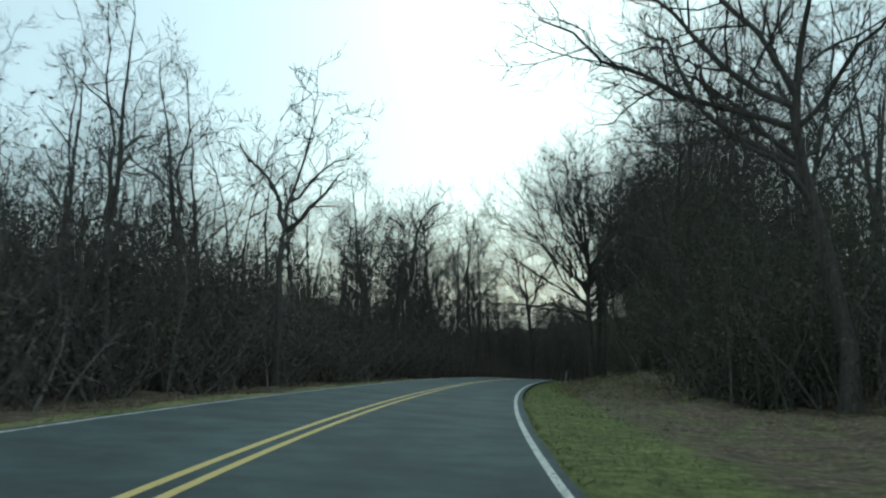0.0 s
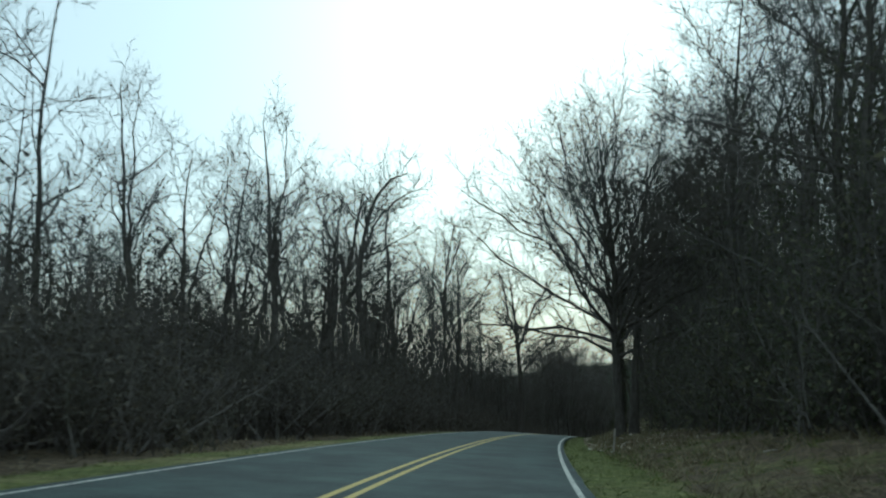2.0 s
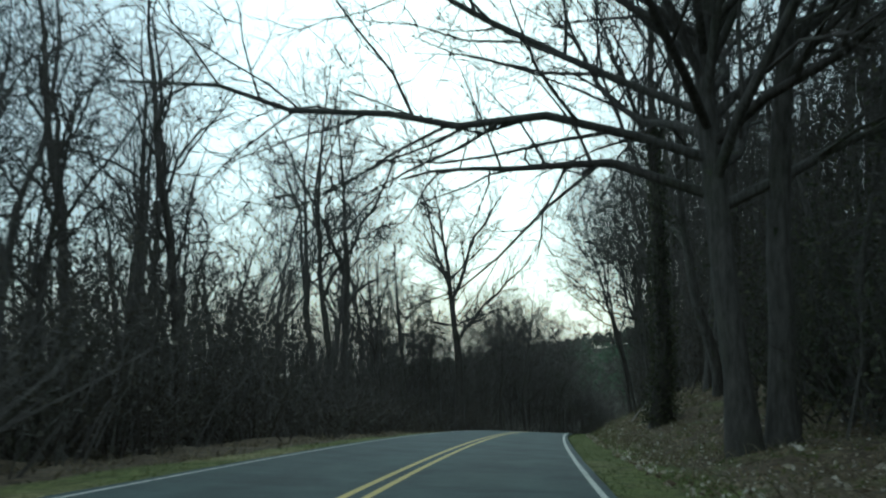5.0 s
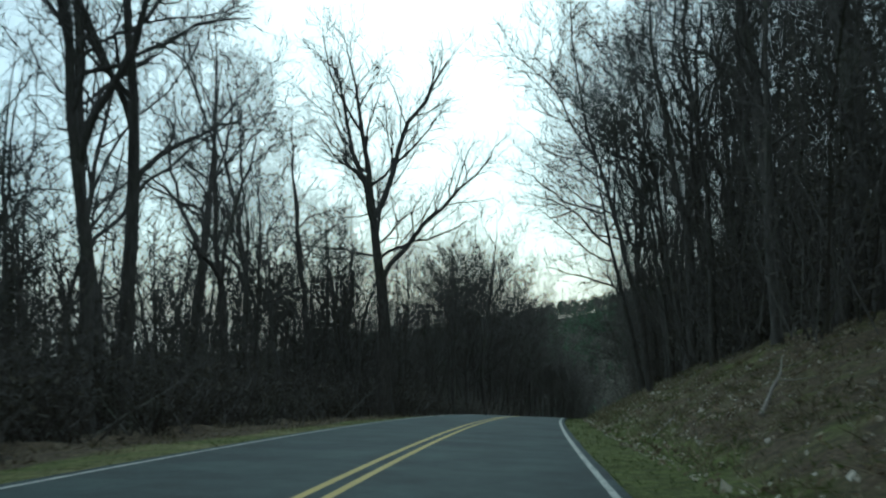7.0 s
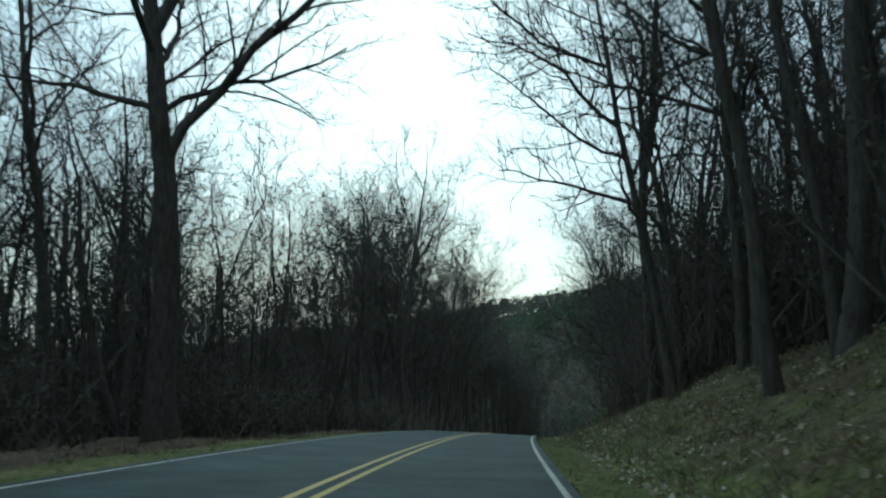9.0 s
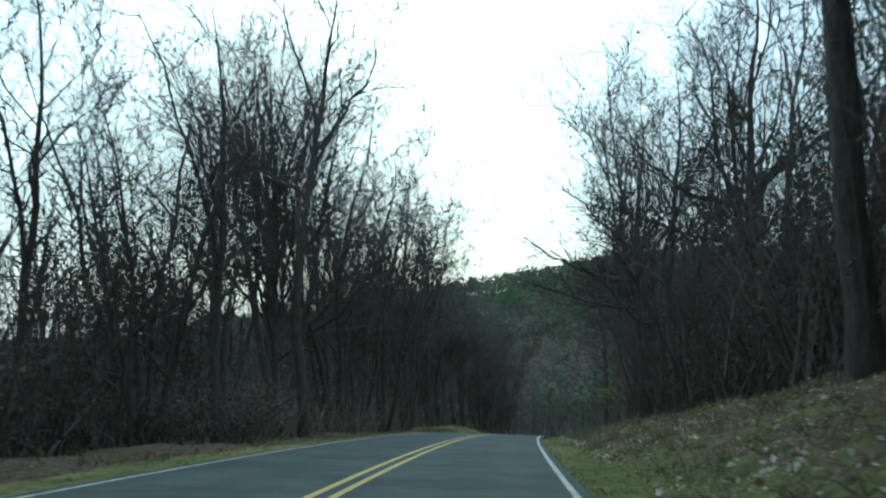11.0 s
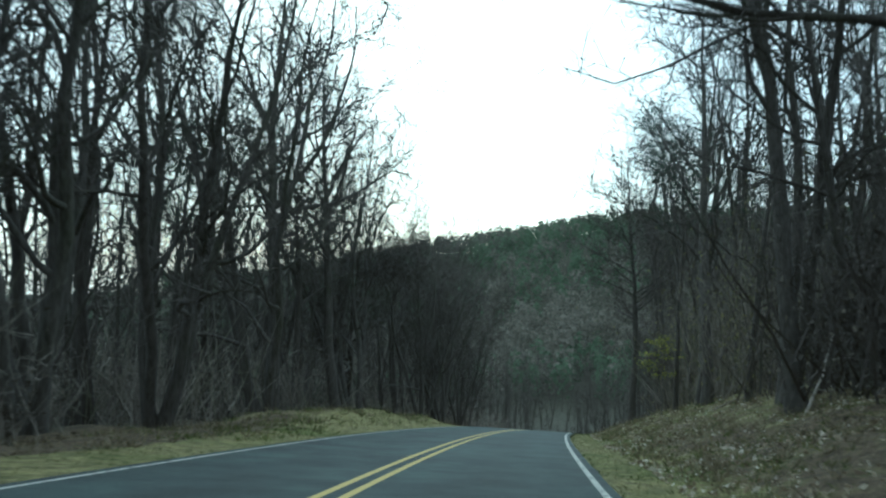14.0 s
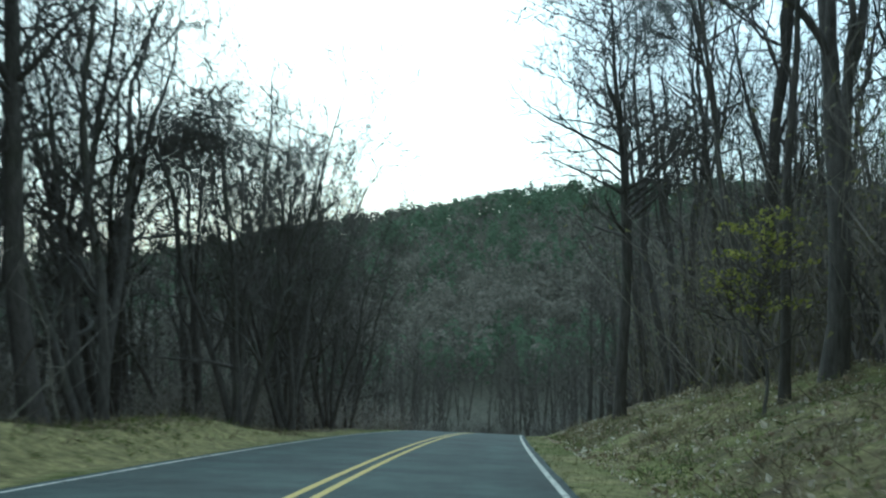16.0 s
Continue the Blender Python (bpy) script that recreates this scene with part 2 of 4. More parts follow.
def part(name, verts, faces, mat, parent, label="", smooth_shade=True):
    ob = mesh_object(name, verts, faces, mat, smooth_shade, parent)
    return tagged(ob, label) if label else ob


def grid_faces(rows, cols):
    i = np.arange(rows - 1)[:, None] * cols + np.arange(cols - 1)[None, :]
    return np.stack([i, i + 1, i + cols + 1, i + cols], -1).reshape(-1, 4)


def spikes(a, b, r):
    """Three-sided spikes, for the finest twigs and for blades."""
    a, b, r = (np.asarray(v, float) for v in (a, b, r))
    d = b - a
    d = d / np.maximum(np.linalg.norm(d, axis=1, keepdims=True), 1e-6)
    u = np.cross(d, np.where(abs(d[:, 2:3]) > 0.9, [[1.0, 0, 0]], [[0, 0, 1.0]]))
    u /= np.maximum(np.linalg.norm(u, axis=1, keepdims=True), 1e-6)
    w = np.cross(d, u)
    ring = [(math.cos(t), math.sin(t)) for t in (0, 2.094, 4.189)]
    verts = np.stack([a + r[:, None] * (c * u + s * w) for c, s in ring] + [b], 1).reshape(-1, 3)
    f = np.array([[0, 1, 3], [1, 2, 3], [2, 0, 3]])
    return verts, (np.arange(len(a))[:, None, None] * 4 + f).reshape(-1, 3)


def leaves(c, size, rng, lying=1.0):
    """Small bent leaves, two triangles each, at the points c. lying: below 1 they lie flatter."""
    n = len(c)
    d = rng.normal(size=(n, 3)) * [1, 1, lying]
    d /= np.linalg.norm(d, axis=1, keepdims=True)
    e = np.cross(d, rng.normal(size=(n, 3)) * [lying, lying, 1])
    e /= np.linalg.norm(e, axis=1, keepdims=True)
    q = np.cross(d, e)
    s = (size * rng.uniform(0.6, 1.3, n))[:, None]
    verts = np.stack([c - d * s, c + e * s * 0.55 + q * s * 0.2, c + d * s, c - e * s * 0.55 + q * s * 0.2], 1).reshape(-1, 3)
    f = np.array([[0, 1, 2], [0, 2, 3]])
    return verts, (np.arange(n)[:, None, None] * 4 + f).reshape(-1, 3)


def joined(pieces):
    vs, fs, k = [], [], 0
    for v, f in pieces:
        vs.append(v)
        fs.append(f + k)
        k += len(v)
    return np.concatenate(vs), np.concatenate(fs)


def tube(points, radii, sides):
    """One connected tube through the points."""
    p = np.asarray(points, float)
    t = np.gradient(p, axis=0)
    t /= np.linalg.norm(t, axis=1, keepdims=True)
    ref = np.array([1.0, 0.0, 0.0]) if abs(t[0][0]) < 0.8 else np.array([0.0, 1.0, 0.0])
    ang = np.arange(sides) * 2 * np.pi / sides
    rings = []
    for q, d, r in zip(p, t, radii):
        u = np.cross(d, ref)
        u /= np.linalg.norm(u)
        w = np.cross(d, u)
        rings.append(q + r * (np.cos(ang)[:, None] * u + np.sin(ang)[:, None] * w))
    verts = np.concatenate(rings)
    n = len(p)
    i = np.arange(n - 1)[:, None] * sides + np.arange(sides)[None, :]
    j = np.arange(n - 1)[:, None] * sides + (np.arange(sides)[None, :] + 1) % sides
    quads = np.stack([i, j, j + sides, i + sides], -1).reshape(-1, 4)
    return verts, np.concatenate([quads[:, [0, 1, 2]], quads[:, [0, 2, 3]]])


# ---- trees ----
def turned(d, angle, spin):
    """The direction d bent away by angle, to the side that spin names."""
    d = d / np.linalg.norm(d)
    u = np.cross(d, [0, 0, 1.0] if abs(d[2]) < 0.95 else [1.0, 0, 0])
    u /= np.linalg.norm(u)
    w = np.cross(d, u)
    return d * math.cos(angle) + math.sin(angle) * (u * math.cos(spin) + w * math.sin(spin))


def limb_line(rng, p, d, length, r, segs, wander, lift, keep=0.0):
    pts, dd = [np.array(p, float)], np.array(d, float)
    d0 = dd / np.linalg.norm(dd)
    for k in range(segs):
        dd = dd * (1 - keep) + d0 * keep + rng.normal(size=3) * wander + np.array([0, 0, lift])
        dd /= np.linalg.norm(dd)
        pts.append(pts[-1] + dd * length / segs)
    return np.array(pts), r * np.linspace(1, 0.22, segs + 1) ** 0.9


def slivers(a, b, r, rng):
    """Finest twigs: one tapering triangle each."""
    d = b - a
    u = np.cross(d, rng.normal(size=d.shape))
    u /= np.maximum(np.linalg.norm(u, axis=1, keepdims=True), 1e-6)
    w = u * (r if np.ndim(r) == 0 else r[:, None])
    return np.stack([a - w, a + w, b], 1).reshape(-1, 3), np.arange(len(a) * 3).reshape(-1, 3)


def unit(v):
    return v / np.maximum(np.linalg.norm(v, axis=-1, keepdims=True), 1e-6)


def grown(rng, start, way, length, segs, wander, lift, keep=0.0, zigzag=0.0):
    """Crooked lines grown side by side from the points start: an array of lines by points."""
    n = len(start)
    d0 = d = unit(np.asarray(way, float))
    side = unit(np.cross(d, rng.normal(size=(n, 3))))
    p, step = [np.asarray(start, float)], (np.asarray(length, float) / segs)[:, None]
    for k in range(segs):
        d = unit(d * (1 - keep) + d0 * keep + rng.normal(size=(n, 3)) * wander + side * zigzag * (1, -1)[k % 2] + [0, 0, lift])
        p.append(p[-1] + d * step * rng.uniform(0.8, 1.2, (n, 1)))
    return np.stack(p, 1)


def tubes(p, r, sides):
    """Connected tubes along many lines at once; p: lines by points, r: their radii."""
    n, k, _ = p.shape
    d = unit(np.gradient(p, axis=1))
    mean = unit(p[:, -1] - p[:, 0])
    ref = np.where(abs(mean[:, :1]) < 0.7, [[1.0, 0, 0]], [[0, 1.0, 0]])[:, None]
    u = unit(np.cross(d, ref))
    w = np.cross(d, u)
    ang = np.arange(sides) * 2 * np.pi / sides
    v = p[:, :, None] + r[:, :, None, None] * (np.cos(ang)[:, None] * u[:, :, None] + np.sin(ang)[:, None] * w[:, :, None])
    a = np.arange(k - 1)[:, None] * sides + np.arange(sides)
    b = np.arange(k - 1)[:, None] * sides + (np.arange(sides) + 1) % sides
    f = np.concatenate([np.stack([a, b, b + sides], -1).reshape(-1, 3), np.stack([a, b + sides, a + sides], -1).reshape(-1, 3)])
    return v.reshape(-1, 3), (np.arange(n)[:, None, None] * k * sides + f).reshape(-1, 3)


def ribbons(p, r, rng):
    """Thin bent twigs that taper to a tip, along many lines at once."""
    n, k, _ = p.shape
    u = unit(np.cross(p[:, -1] - p[:, 0], rng.normal(size=(n, 3))))[:, None]
    w = u * (np.asarray(r, float).reshape(-1, 1, 1) * np.linspace(1, 0.55, k - 1)[None, :, None])
    v = np.concatenate([p[:, :-1] - w, p[:, :-1] + w, p[:, -1:]], 1)
    m = k - 1
    f = [t for i in range(m - 1) for t in ((i, m + i, m + i + 1), (i, m + i + 1, i + 1))] + [(m - 1, 2 * m - 1, 2 * m)]
    return v.reshape(-1, 3), (np.arange(n)[:, None, None] * (2 * m + 1) + np.array(f)).reshape(-1, 3)


def offshoots(rng, p, r, length, dense, least, most, lo, lean, ratio, taper=0.65):
    """Where and how branches leave the lines p: start, way, length, radius."""
    n = np.clip(np.round(length * dense * rng.uniform(0.8, 1.2, len(p))), least, most).astype(int)
    i = np.repeat(np.arange(len(p)), n)
    rank = np.arange(len(i)) - np.repeat(np.cumsum(n) - n, n)
    t = lo + (0.97 - lo) * (rank + rng.uniform(0, 1, len(i))) / n[i]
    x = t * (p.shape[1] - 1)
    j = np.minimum(x.astype(int), p.shape[1] - 2)
    f = (x - j)[:, None]
    q = p[i, j] * (1 - f) + p[i, j + 1] * f
    d = unit(p[i, j + 1] - p[i, j])
    u = unit(np.cross(d, np.where(abs(d[:, 2:]) < 0.95, [[0, 0, 1.0]], [[1.0, 0, 0]])))
    w = np.cross(d, u)
    spin = rng.uniform(0, 6.28, len(p))[i] + rank * 2.4 + rng.normal(size=len(i)) * 0.5
    ang = rng.uniform(*lean, len(i))
    way = d * np.cos(ang)[:, None] + np.sin(ang)[:, None] * (u * np.cos(spin)[:, None] + w * np.sin(spin)[:, None])
    rad = r[i, j] * (1 - f[:, 0]) + r[i, j + 1] * f[:, 0]
    return q, way, length[i] * ratio * (1.15 - taper * t) * rng.uniform(0.55, 1.15, len(i)), rad


def bare_tree(seed, height, girth, stems=1, clear=0.35, spread=0.35, fan=0.0, limbs=10, twigs=1.0, lean=(0, 0), drawn=(), lift=0.05, thin=1.0, wander=0.09, leaders=0, level=0.0, apart=0.5, plain=False):
    """Meshes of a leafless tree: (trunk with its limbs), (twigs).
    leaders: stout rising forks of the trunk. level: higher makes limbs more level. twigs: how dense the crown is. plain: fewer bends in the twigs.
    drawn: limbs set by hand as (height, heading, rise, length, radius)."""
    rng = np.random.default_rng(seed)
    wood, fine = [], []
    side = np.array([(math.cos(k * 6.28 / stems + 0.4), math.sin(k * 6.28 / stems + 0.4), 0) for k in range(stems)]) * (stems > 1)
    tall = height * (rng.uniform(0.85, 1.0, stems) if stems > 1 else np.ones(1))
    way = np.array([lean[0], lean[1], 1.0]) + (0.22 + fan) * side
    p = grown(rng, np.array([0, 0, -0.4]) + apart * girth * side, way, tall, 14, wander * 0.75, 0.03, 0.3)
    r = np.tile(girth * np.interp(np.linspace(0, 1, 15), [0, 0.04, 0.3, 0.7, 1.0], [1.5, 1.0, 0.8, 0.36, 0.05]), (stems, 1))
    wood.append(tubes(p, r, 9))
    trunk = p
    bunch = []                                    # start, way, length, radius, how straight

    def limbed(lines, radii, count, lo, scale):
        q, d, ln, rad = offshoots(rng, lines, radii, np.ones(len(lines)), count, 3, 60, lo, (0.5 + level, 0.95 + level), 1.0)
        t = np.clip((q[:, 2] / height - clear) / (1 - clear), 0, 1)
        dome = np.sqrt(np.clip(1 - (t * 1.02 - 0.22) ** 2 / 0.64, 0.05, 1))
        bunch.append((q, d, height * spread * dome * rng.uniform(0.6, 1.08, len(q)) * scale, rad * rng.uniform(0.4, 0.66, len(q)), np.zeros(len(q))))

    limbed(p, r, limbs, clear, 1.0)
    if leaders:
        j = np.clip(((clear + (0.06 + 0.1 * np.arange(leaders)) * rng.uniform(0.6, 1.2, leaders)) * 14).astype(int), 1, 12)
        spin = rng.uniform(0, 6.28) + np.arange(leaders) * 6.28 / leaders + rng.uniform(-0.5, 0.5, leaders)
        d = np.array([turned(p[0, a + 1] - p[0, a], b, c) for a, b, c in zip(j, rng.uniform(0.35, 0.65, leaders), spin)])
        ln = height * (1 - j / 14) * rng.uniform(0.75, 0.95, leaders)
        q = grown(rng, p[0, j], d, ln, 10, wander * 1.5, 0.07, 0.0, 0.08)
        w = (r[0, j] * rng.uniform(0.6, 0.8, leaders))[:, None] * np.linspace(1, 0.12, 11) ** 0.9
        wood.append(tubes(q, w, 7))
        limbed(q, w, max(limbs * 0.6, 3), 0.2, 0.72)
    if drawn:
        z, head, up, ln, rad = np.array(drawn, float).T
        x = np.clip(z / height * 14, 0, 13.99)
        j = x.astype(int)
        q = trunk[-1, j] + (trunk[-1, j + 1] - trunk[-1, j]) * (x - j)[:, None]
        bunch.append((q, np.stack([np.cos(head) * np.cos(up), np.sin(head) * np.cos(up), np.sin(up)], -1), ln, rad, np.full(len(z), 0.3)))
    q, d, ln, rad, keep = (np.concatenate(x) for x in zip(*bunch))
    rad = np.maximum(rad, 0.028)
    p = grown(rng, q, d, ln, 7, wander * 1.9, lift, keep[:, None], 0.16)
    r = rad[:, None] * np.linspace(1, 0.2, 8) ** 0.85
    own = keep > 0                                # limbs set by hand are pieces of their own
    heavy = [tubes(p[i:i + 1], r[i:i + 1], 6) for i in np.flatnonzero(own)]
    stout, slight = (rad > 0.055) & ~own, (rad <= 0.055) & ~own
    wood.append(tubes(p[stout], r[stout], 6))
    wood.append(tubes(p[slight], r[slight], 4))
    # branches, then three orders of ever finer bent twigs
    q, d, ln, rad = offshoots(rng, p, r, ln, 1.5, 5, 15, 0.16, (0.5, 0.95), 0.48)
    rad = np.clip(rad * 0.6, 0.018, 0.07)
    p = grown(rng, q, d + [0, 0, 0.12], ln + 0.4, 4, wander * 2.4, lift, 0.0, 0.18)
    r = rad[:, None] * np.linspace(1, 0.3, 5)
    fine.append(tubes(p, r, 3))
    more = 0.5 + 0.5 * twigs
    q, d, ln, rad = offshoots(rng, p, r, ln + 0.4, 2.6 * more, 3, 9, 0.12, (0.45, 0.95), 0.52)
    p = grown(rng, q, d + [0, 0, 0.1], ln + 0.25, 2 if plain else 3, wander * 2.6, lift, 0.0, 0.2)
    fine.append(ribbons(p, 0.017 * thin * np.ones(len(p)), rng))
    if twigs < 0.3:
        return joined(wood), joined(fine)
    q, d, ln, rad = offshoots(rng, p, np.ones(p.shape[:2]), ln + 0.25, 3.2 * more, 2, 6, 0.1, (0.4, 0.9), 0.55)
    p = grown(rng, q, d + [0, 0, 0.1], ln + 0.2, 1 if plain else 2, 0.28, lift)
    fine.append(ribbons(p, 0.0135 * thin * np.ones(len(p)), rng))
    if twigs > 1.2:
        q, d, ln, rad = offshoots(rng, p, np.ones(p.shape[:2]), ln + 0.2, 2.0, 1, 3, 0.1, (0.4, 0.9), 0.6)
        fine.append(ribbons(grown(rng, q, d, ln + 0.15, 1, 0.2, 0.0), 0.012 * thin * np.ones(len(q)), rng))
    return joined(wood), joined(fine), *heavy


def coated(trunk, low, high, count, rng):
    """Ivy leaves that cling round the first stem of a trunk from one height to another, thinning out upwards."""
    rings = trunk[:135].reshape(15, 9, 3)
    mid = rings.mean(1)
    rad = np.linalg.norm(rings - mid[:, None], axis=2).mean(1)
    z = low + (high - low) * rng.uniform(0, 1, count) ** 1.3
    c = np.stack([np.interp(z, mid[:, 2], mid[:, k]) for k in range(2)] + [z], -1)
    ang = rng.uniform(0, 6.28, count)
    out = np.interp(z, mid[:, 2], rad) + np.abs(rng.normal(size=count)) * (0.12 + 0.16 * (0.5 + 0.5 * np.sin(z * 1.7 + ang * 2)))
    return leaves(c + np.stack([np.cos(ang) * out, np.sin(ang) * out, np.zeros(count)], -1), 0.075, rng)


def tree(name, label, shape, bark=None, leafy=None, coat=None):
    """A tree at the origin: an Empty with trunk and crown. coat: ivy on the trunk, from, to and how many leaves."""
    top = tagged(new(name), label, "tree")
    (v, f), (w, g), *heavy = shape
    stem = part("trunk", v, f, bark or BARK, top)
    for q in heavy:
        part("limb", *q, bark or BARK, stem)
    part("crown", w, g, TWIG, top)
    if leafy:
        part("foliage", *leafy[0], leafy[1], top, leafy[2], False)
    if coat:
        part("ivy", *coated(v, *coat, np.random.default_rng(len(v))), IVY, top, "dark ivy clinging to the trunk", False)
    return top


def stand(ob, s, a, turn=0.0, size=1.0, sink=0.0, tilt=0.0):
    """Sets a tree on the ground; turn is relative to the road's heading."""
    p = place(s, a, -sink)
    h = float(np.interp(s, S, PSI))
    m = Matrix.Translation(Vector(p)) @ Matrix.Rotation(-h + turn, 4, "Z") @ Matrix.Rotation(tilt, 4, "X")
    ob.matrix_world = m @ Matrix.Scale(size, 4)
    return ob


def copied(ob, s, a, turn=0.0, size=1.0, group="", label="", tilt=0.0):
    p = place(s, a, -0.1)
    h = float(np.interp(s, S, PSI))
    m = Matrix.Translation(Vector(p)) @ Matrix.Rotation(-h + turn, 4, "Z") @ Matrix.Rotation(tilt, 4, "X") @ Matrix.Scale(size, 4)
    c = copy_thing(ob, m)
    c.matrix_world = m
    return tagged(c, label, "", group)


# ---- ground, road and paint ----
def ground():
    s = np.concatenate([np.arange(-80, 340, 1.0), np.arange(340, 480, 4.0), np.arange(480, 1001, 10.0)])
    a = np.concatenate([[-800, -600, -450, -330, -240, -180, -140, -110], np.arange(-90, -40, 8), np.arange(-40, -16, 2), np.arange(-16, -6, 0.6), [-5.75, -5.6, -5.45, -4, -2, 0, 1.05, 1.2, 1.35], np.arange(1.7, 12, 0.5), np.arange(12, 30, 1.5), np.arange(30, 90, 6), [100, 140, 190, 260, 350, 470, 620, 800]])
    gs, ga = np.meshgrid(s, a, indexing="ij")
    p = place(gs, ga)
    under = ((ga > A_LEFT - 0.3) & (ga < A_RIGHT + 0.3) & (gs < 420))
    p[..., 2] -= np.where(under, 0.12, 0)
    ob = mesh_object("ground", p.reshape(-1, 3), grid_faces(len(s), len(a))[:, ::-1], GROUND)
    right = (1 - smooth(ga, 1.9, 3.9)) * (ga > 0) + 0.05 * (1 - smooth(gs, 60, 120)) * (ga > 0) * (1 - smooth(ga, 5, 9))
    left = (1 - smooth(-ga, 6.9, 8.6)) * (ga < 0) + 0.36 * np.exp(-((gs - 284) / 18) ** 2) * (ga < 0) * (ga > -13)
    green = np.clip(right + left, 0, 1) * (gs < 420) + (0.15 + 0.14 * np.exp(-((gs - 175) / 35) ** 2) + 0.2 * np.exp(-((gs - 295) / 30) ** 2)) * smooth(ga, 2, 3.5) * (1 - smooth(ga, 12, 22)) * (gs < 420)
    at = ob.data.attributes.new("green", "FLOAT", "POINT")
    at.data.foreach_set("value", green.astype(np.float32).ravel())
    # first term paints sunlit patches on the mound's dry grass, the others only dry grass
    straw_sunlit = 0.75 * np.exp(-((gs - 284) / 22) ** 2) * (ga < -6) + 0.5 * (ga > 1) * smooth(gs, 190, 240) + 0.35 * (ga < 0)
    at = ob.data.attributes.new("straw_sunlit", "FLOAT", "POINT")
    at.data.foreach_set("value", np.clip(straw_sunlit, 0, 1).astype(np.float32).ravel())
    # darker ground colour: far along the road and well out to both sides
    at = ob.data.attributes.new("woods_dark", "FLOAT", "POINT")
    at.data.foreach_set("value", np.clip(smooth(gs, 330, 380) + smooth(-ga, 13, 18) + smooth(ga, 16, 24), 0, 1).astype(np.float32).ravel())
    tagged(ob, "leaf-littered forest floor with grassy green roadside verges", "ground", "", "structure")


def strip(name, mat, label, lo, hi, lift, s0=-80.0, s1=400.0, thick=0.0, cat="", wob=0.0, bow=0.0):
    """A band along the road between two offsets. bow: how much farther out it runs through the first bend."""
    s = np.arange(s0, s1 + 0.1, 1.0)
    cols = np.linspace(lo, hi, 13 if thick else 2)
    gs, ga = np.meshgrid(s, cols, indexing="ij")
    if bow:
        ga = ga - bow * (1 - smooth(gs, 8, 40)) * (ga < 0 if thick else 1)
    if wob:
        ga = ga + wob * wavy(gs, gs * 0, 9.0, 21) * np.sign(ga - (lo + hi) / 2)
    x, y = flat(gs, ga)
    z = np.interp(gs, S, LZ) + ga * CROSSFALL + lift
    p = np.stack([x, y, z], -1)
    v, f = p.reshape(-1, 3), grid_faces(len(s), len(cols))[:, ::-1]
    if thick:
        n = len(v)
        low = v - [0, 0, thick]
        c = len(cols)
        e = []
        for col, flip in ((0, False), (c - 1, True)):
            i = np.arange(len(s) - 1) * c + col
            q = np.stack([i, i + c, i + c + n, i + n], -1)
            e.append(q[:, ::-1] if flip else q)
        f = np.concatenate([f] + e)
        v = np.concatenate([v, low])
    ob = mesh_object(name, v, f, mat, False)
    if thick:
        w = 0.8 * np.exp(-((ga - 0.15) / 0.4) ** 2) + 0.8 * np.exp(-((ga + 1.5) / 0.4) ** 2) + 0.8 * np.exp(-((ga + 2.9) / 0.4) ** 2) + 0.8 * np.exp(-((ga + 4.5) / 0.4) ** 2)
        at = ob.data.attributes.new("worn", "FLOAT", "POINT")
        at.data.foreach_set("value", np.concatenate([w.ravel(), w.ravel() * 0]).astype(np.float32))
    return tagged(ob, label, cat, "", "structure")


ground()
strip("road", ASPHALT, "worn dark grey asphalt two-lane road", A_LEFT - 0.22, A_RIGHT + 0.2, 0.0, thick=0.14, cat="road", wob=0.04, bow=0.5)
strip("edge_line", WHITE, "faded white edge line painted on asphalt", A_RIGHT - 0.05, A_RIGHT + 0.05, 0.004, cat="road marking")
strip("edge_line", WHITE, "thin faded white edge line painted on asphalt", A_LEFT - 0.04, A_LEFT + 0.04, 0.004, cat="road marking", bow=0.5)
strip("centre_line", YELLOW, "yellow double centre line painted on asphalt", A_YELLOW - 0.20, A_YELLOW - 0.09, 0.004, cat="road marking", bow=0.22)
strip("centre_line", YELLOW, "yellow double centre line painted on asphalt", A_YELLOW + 0.09, A_YELLOW + 0.20, 0.004, cat="road marking", bow=0.22)

# ---- tree kinds, each built once ----
RNG = np.random.default_rng(77)
tall_a = tree("tree", "tall leafless forest tree with dark bark", bare_tree(1, 20, 0.24, plain=True, clear=0.36, spread=0.34, limbs=9, twigs=1.0, leaders=1, level=0.12, wander=0.11))
tall_b = tree("tree", "tall leafless forest tree with dark bark", bare_tree(2, 23, 0.28, plain=True, clear=0.38, spread=0.31, limbs=9, twigs=1.0, leaders=1, level=0.08, wander=0.12))
tall_c = tree("tree", "slender leafless forest tree with crooked limbs", bare_tree(3, 17, 0.17, plain=True, clear=0.26, spread=0.35, limbs=11, level=0.15, twigs=1.0, wander=0.13))
tall_d = tree("tree", "leafless forest tree forked low into two stems", bare_tree(4, 18, 0.22, plain=True, stems=2, clear=0.3, spread=0.3, limbs=7, twigs=0.9, wander=0.12))
broad_a = tree("tree", "broad leafless tree with a fan of fine twigs", bare_tree(5, 15, 0.15, plain=True, stems=3, fan=0.05, clear=0.15, spread=0.38, limbs=7, twigs=0.7, lift=0.09))
for ob, s, a in ((tall_a, 120, -24), (tall_b, 140, -27), (tall_c, 62, -17), (tall_d, 210, -24), (broad_a, 136, -19)):
    stand(ob, s, a, RNG.uniform(0, 6.28))


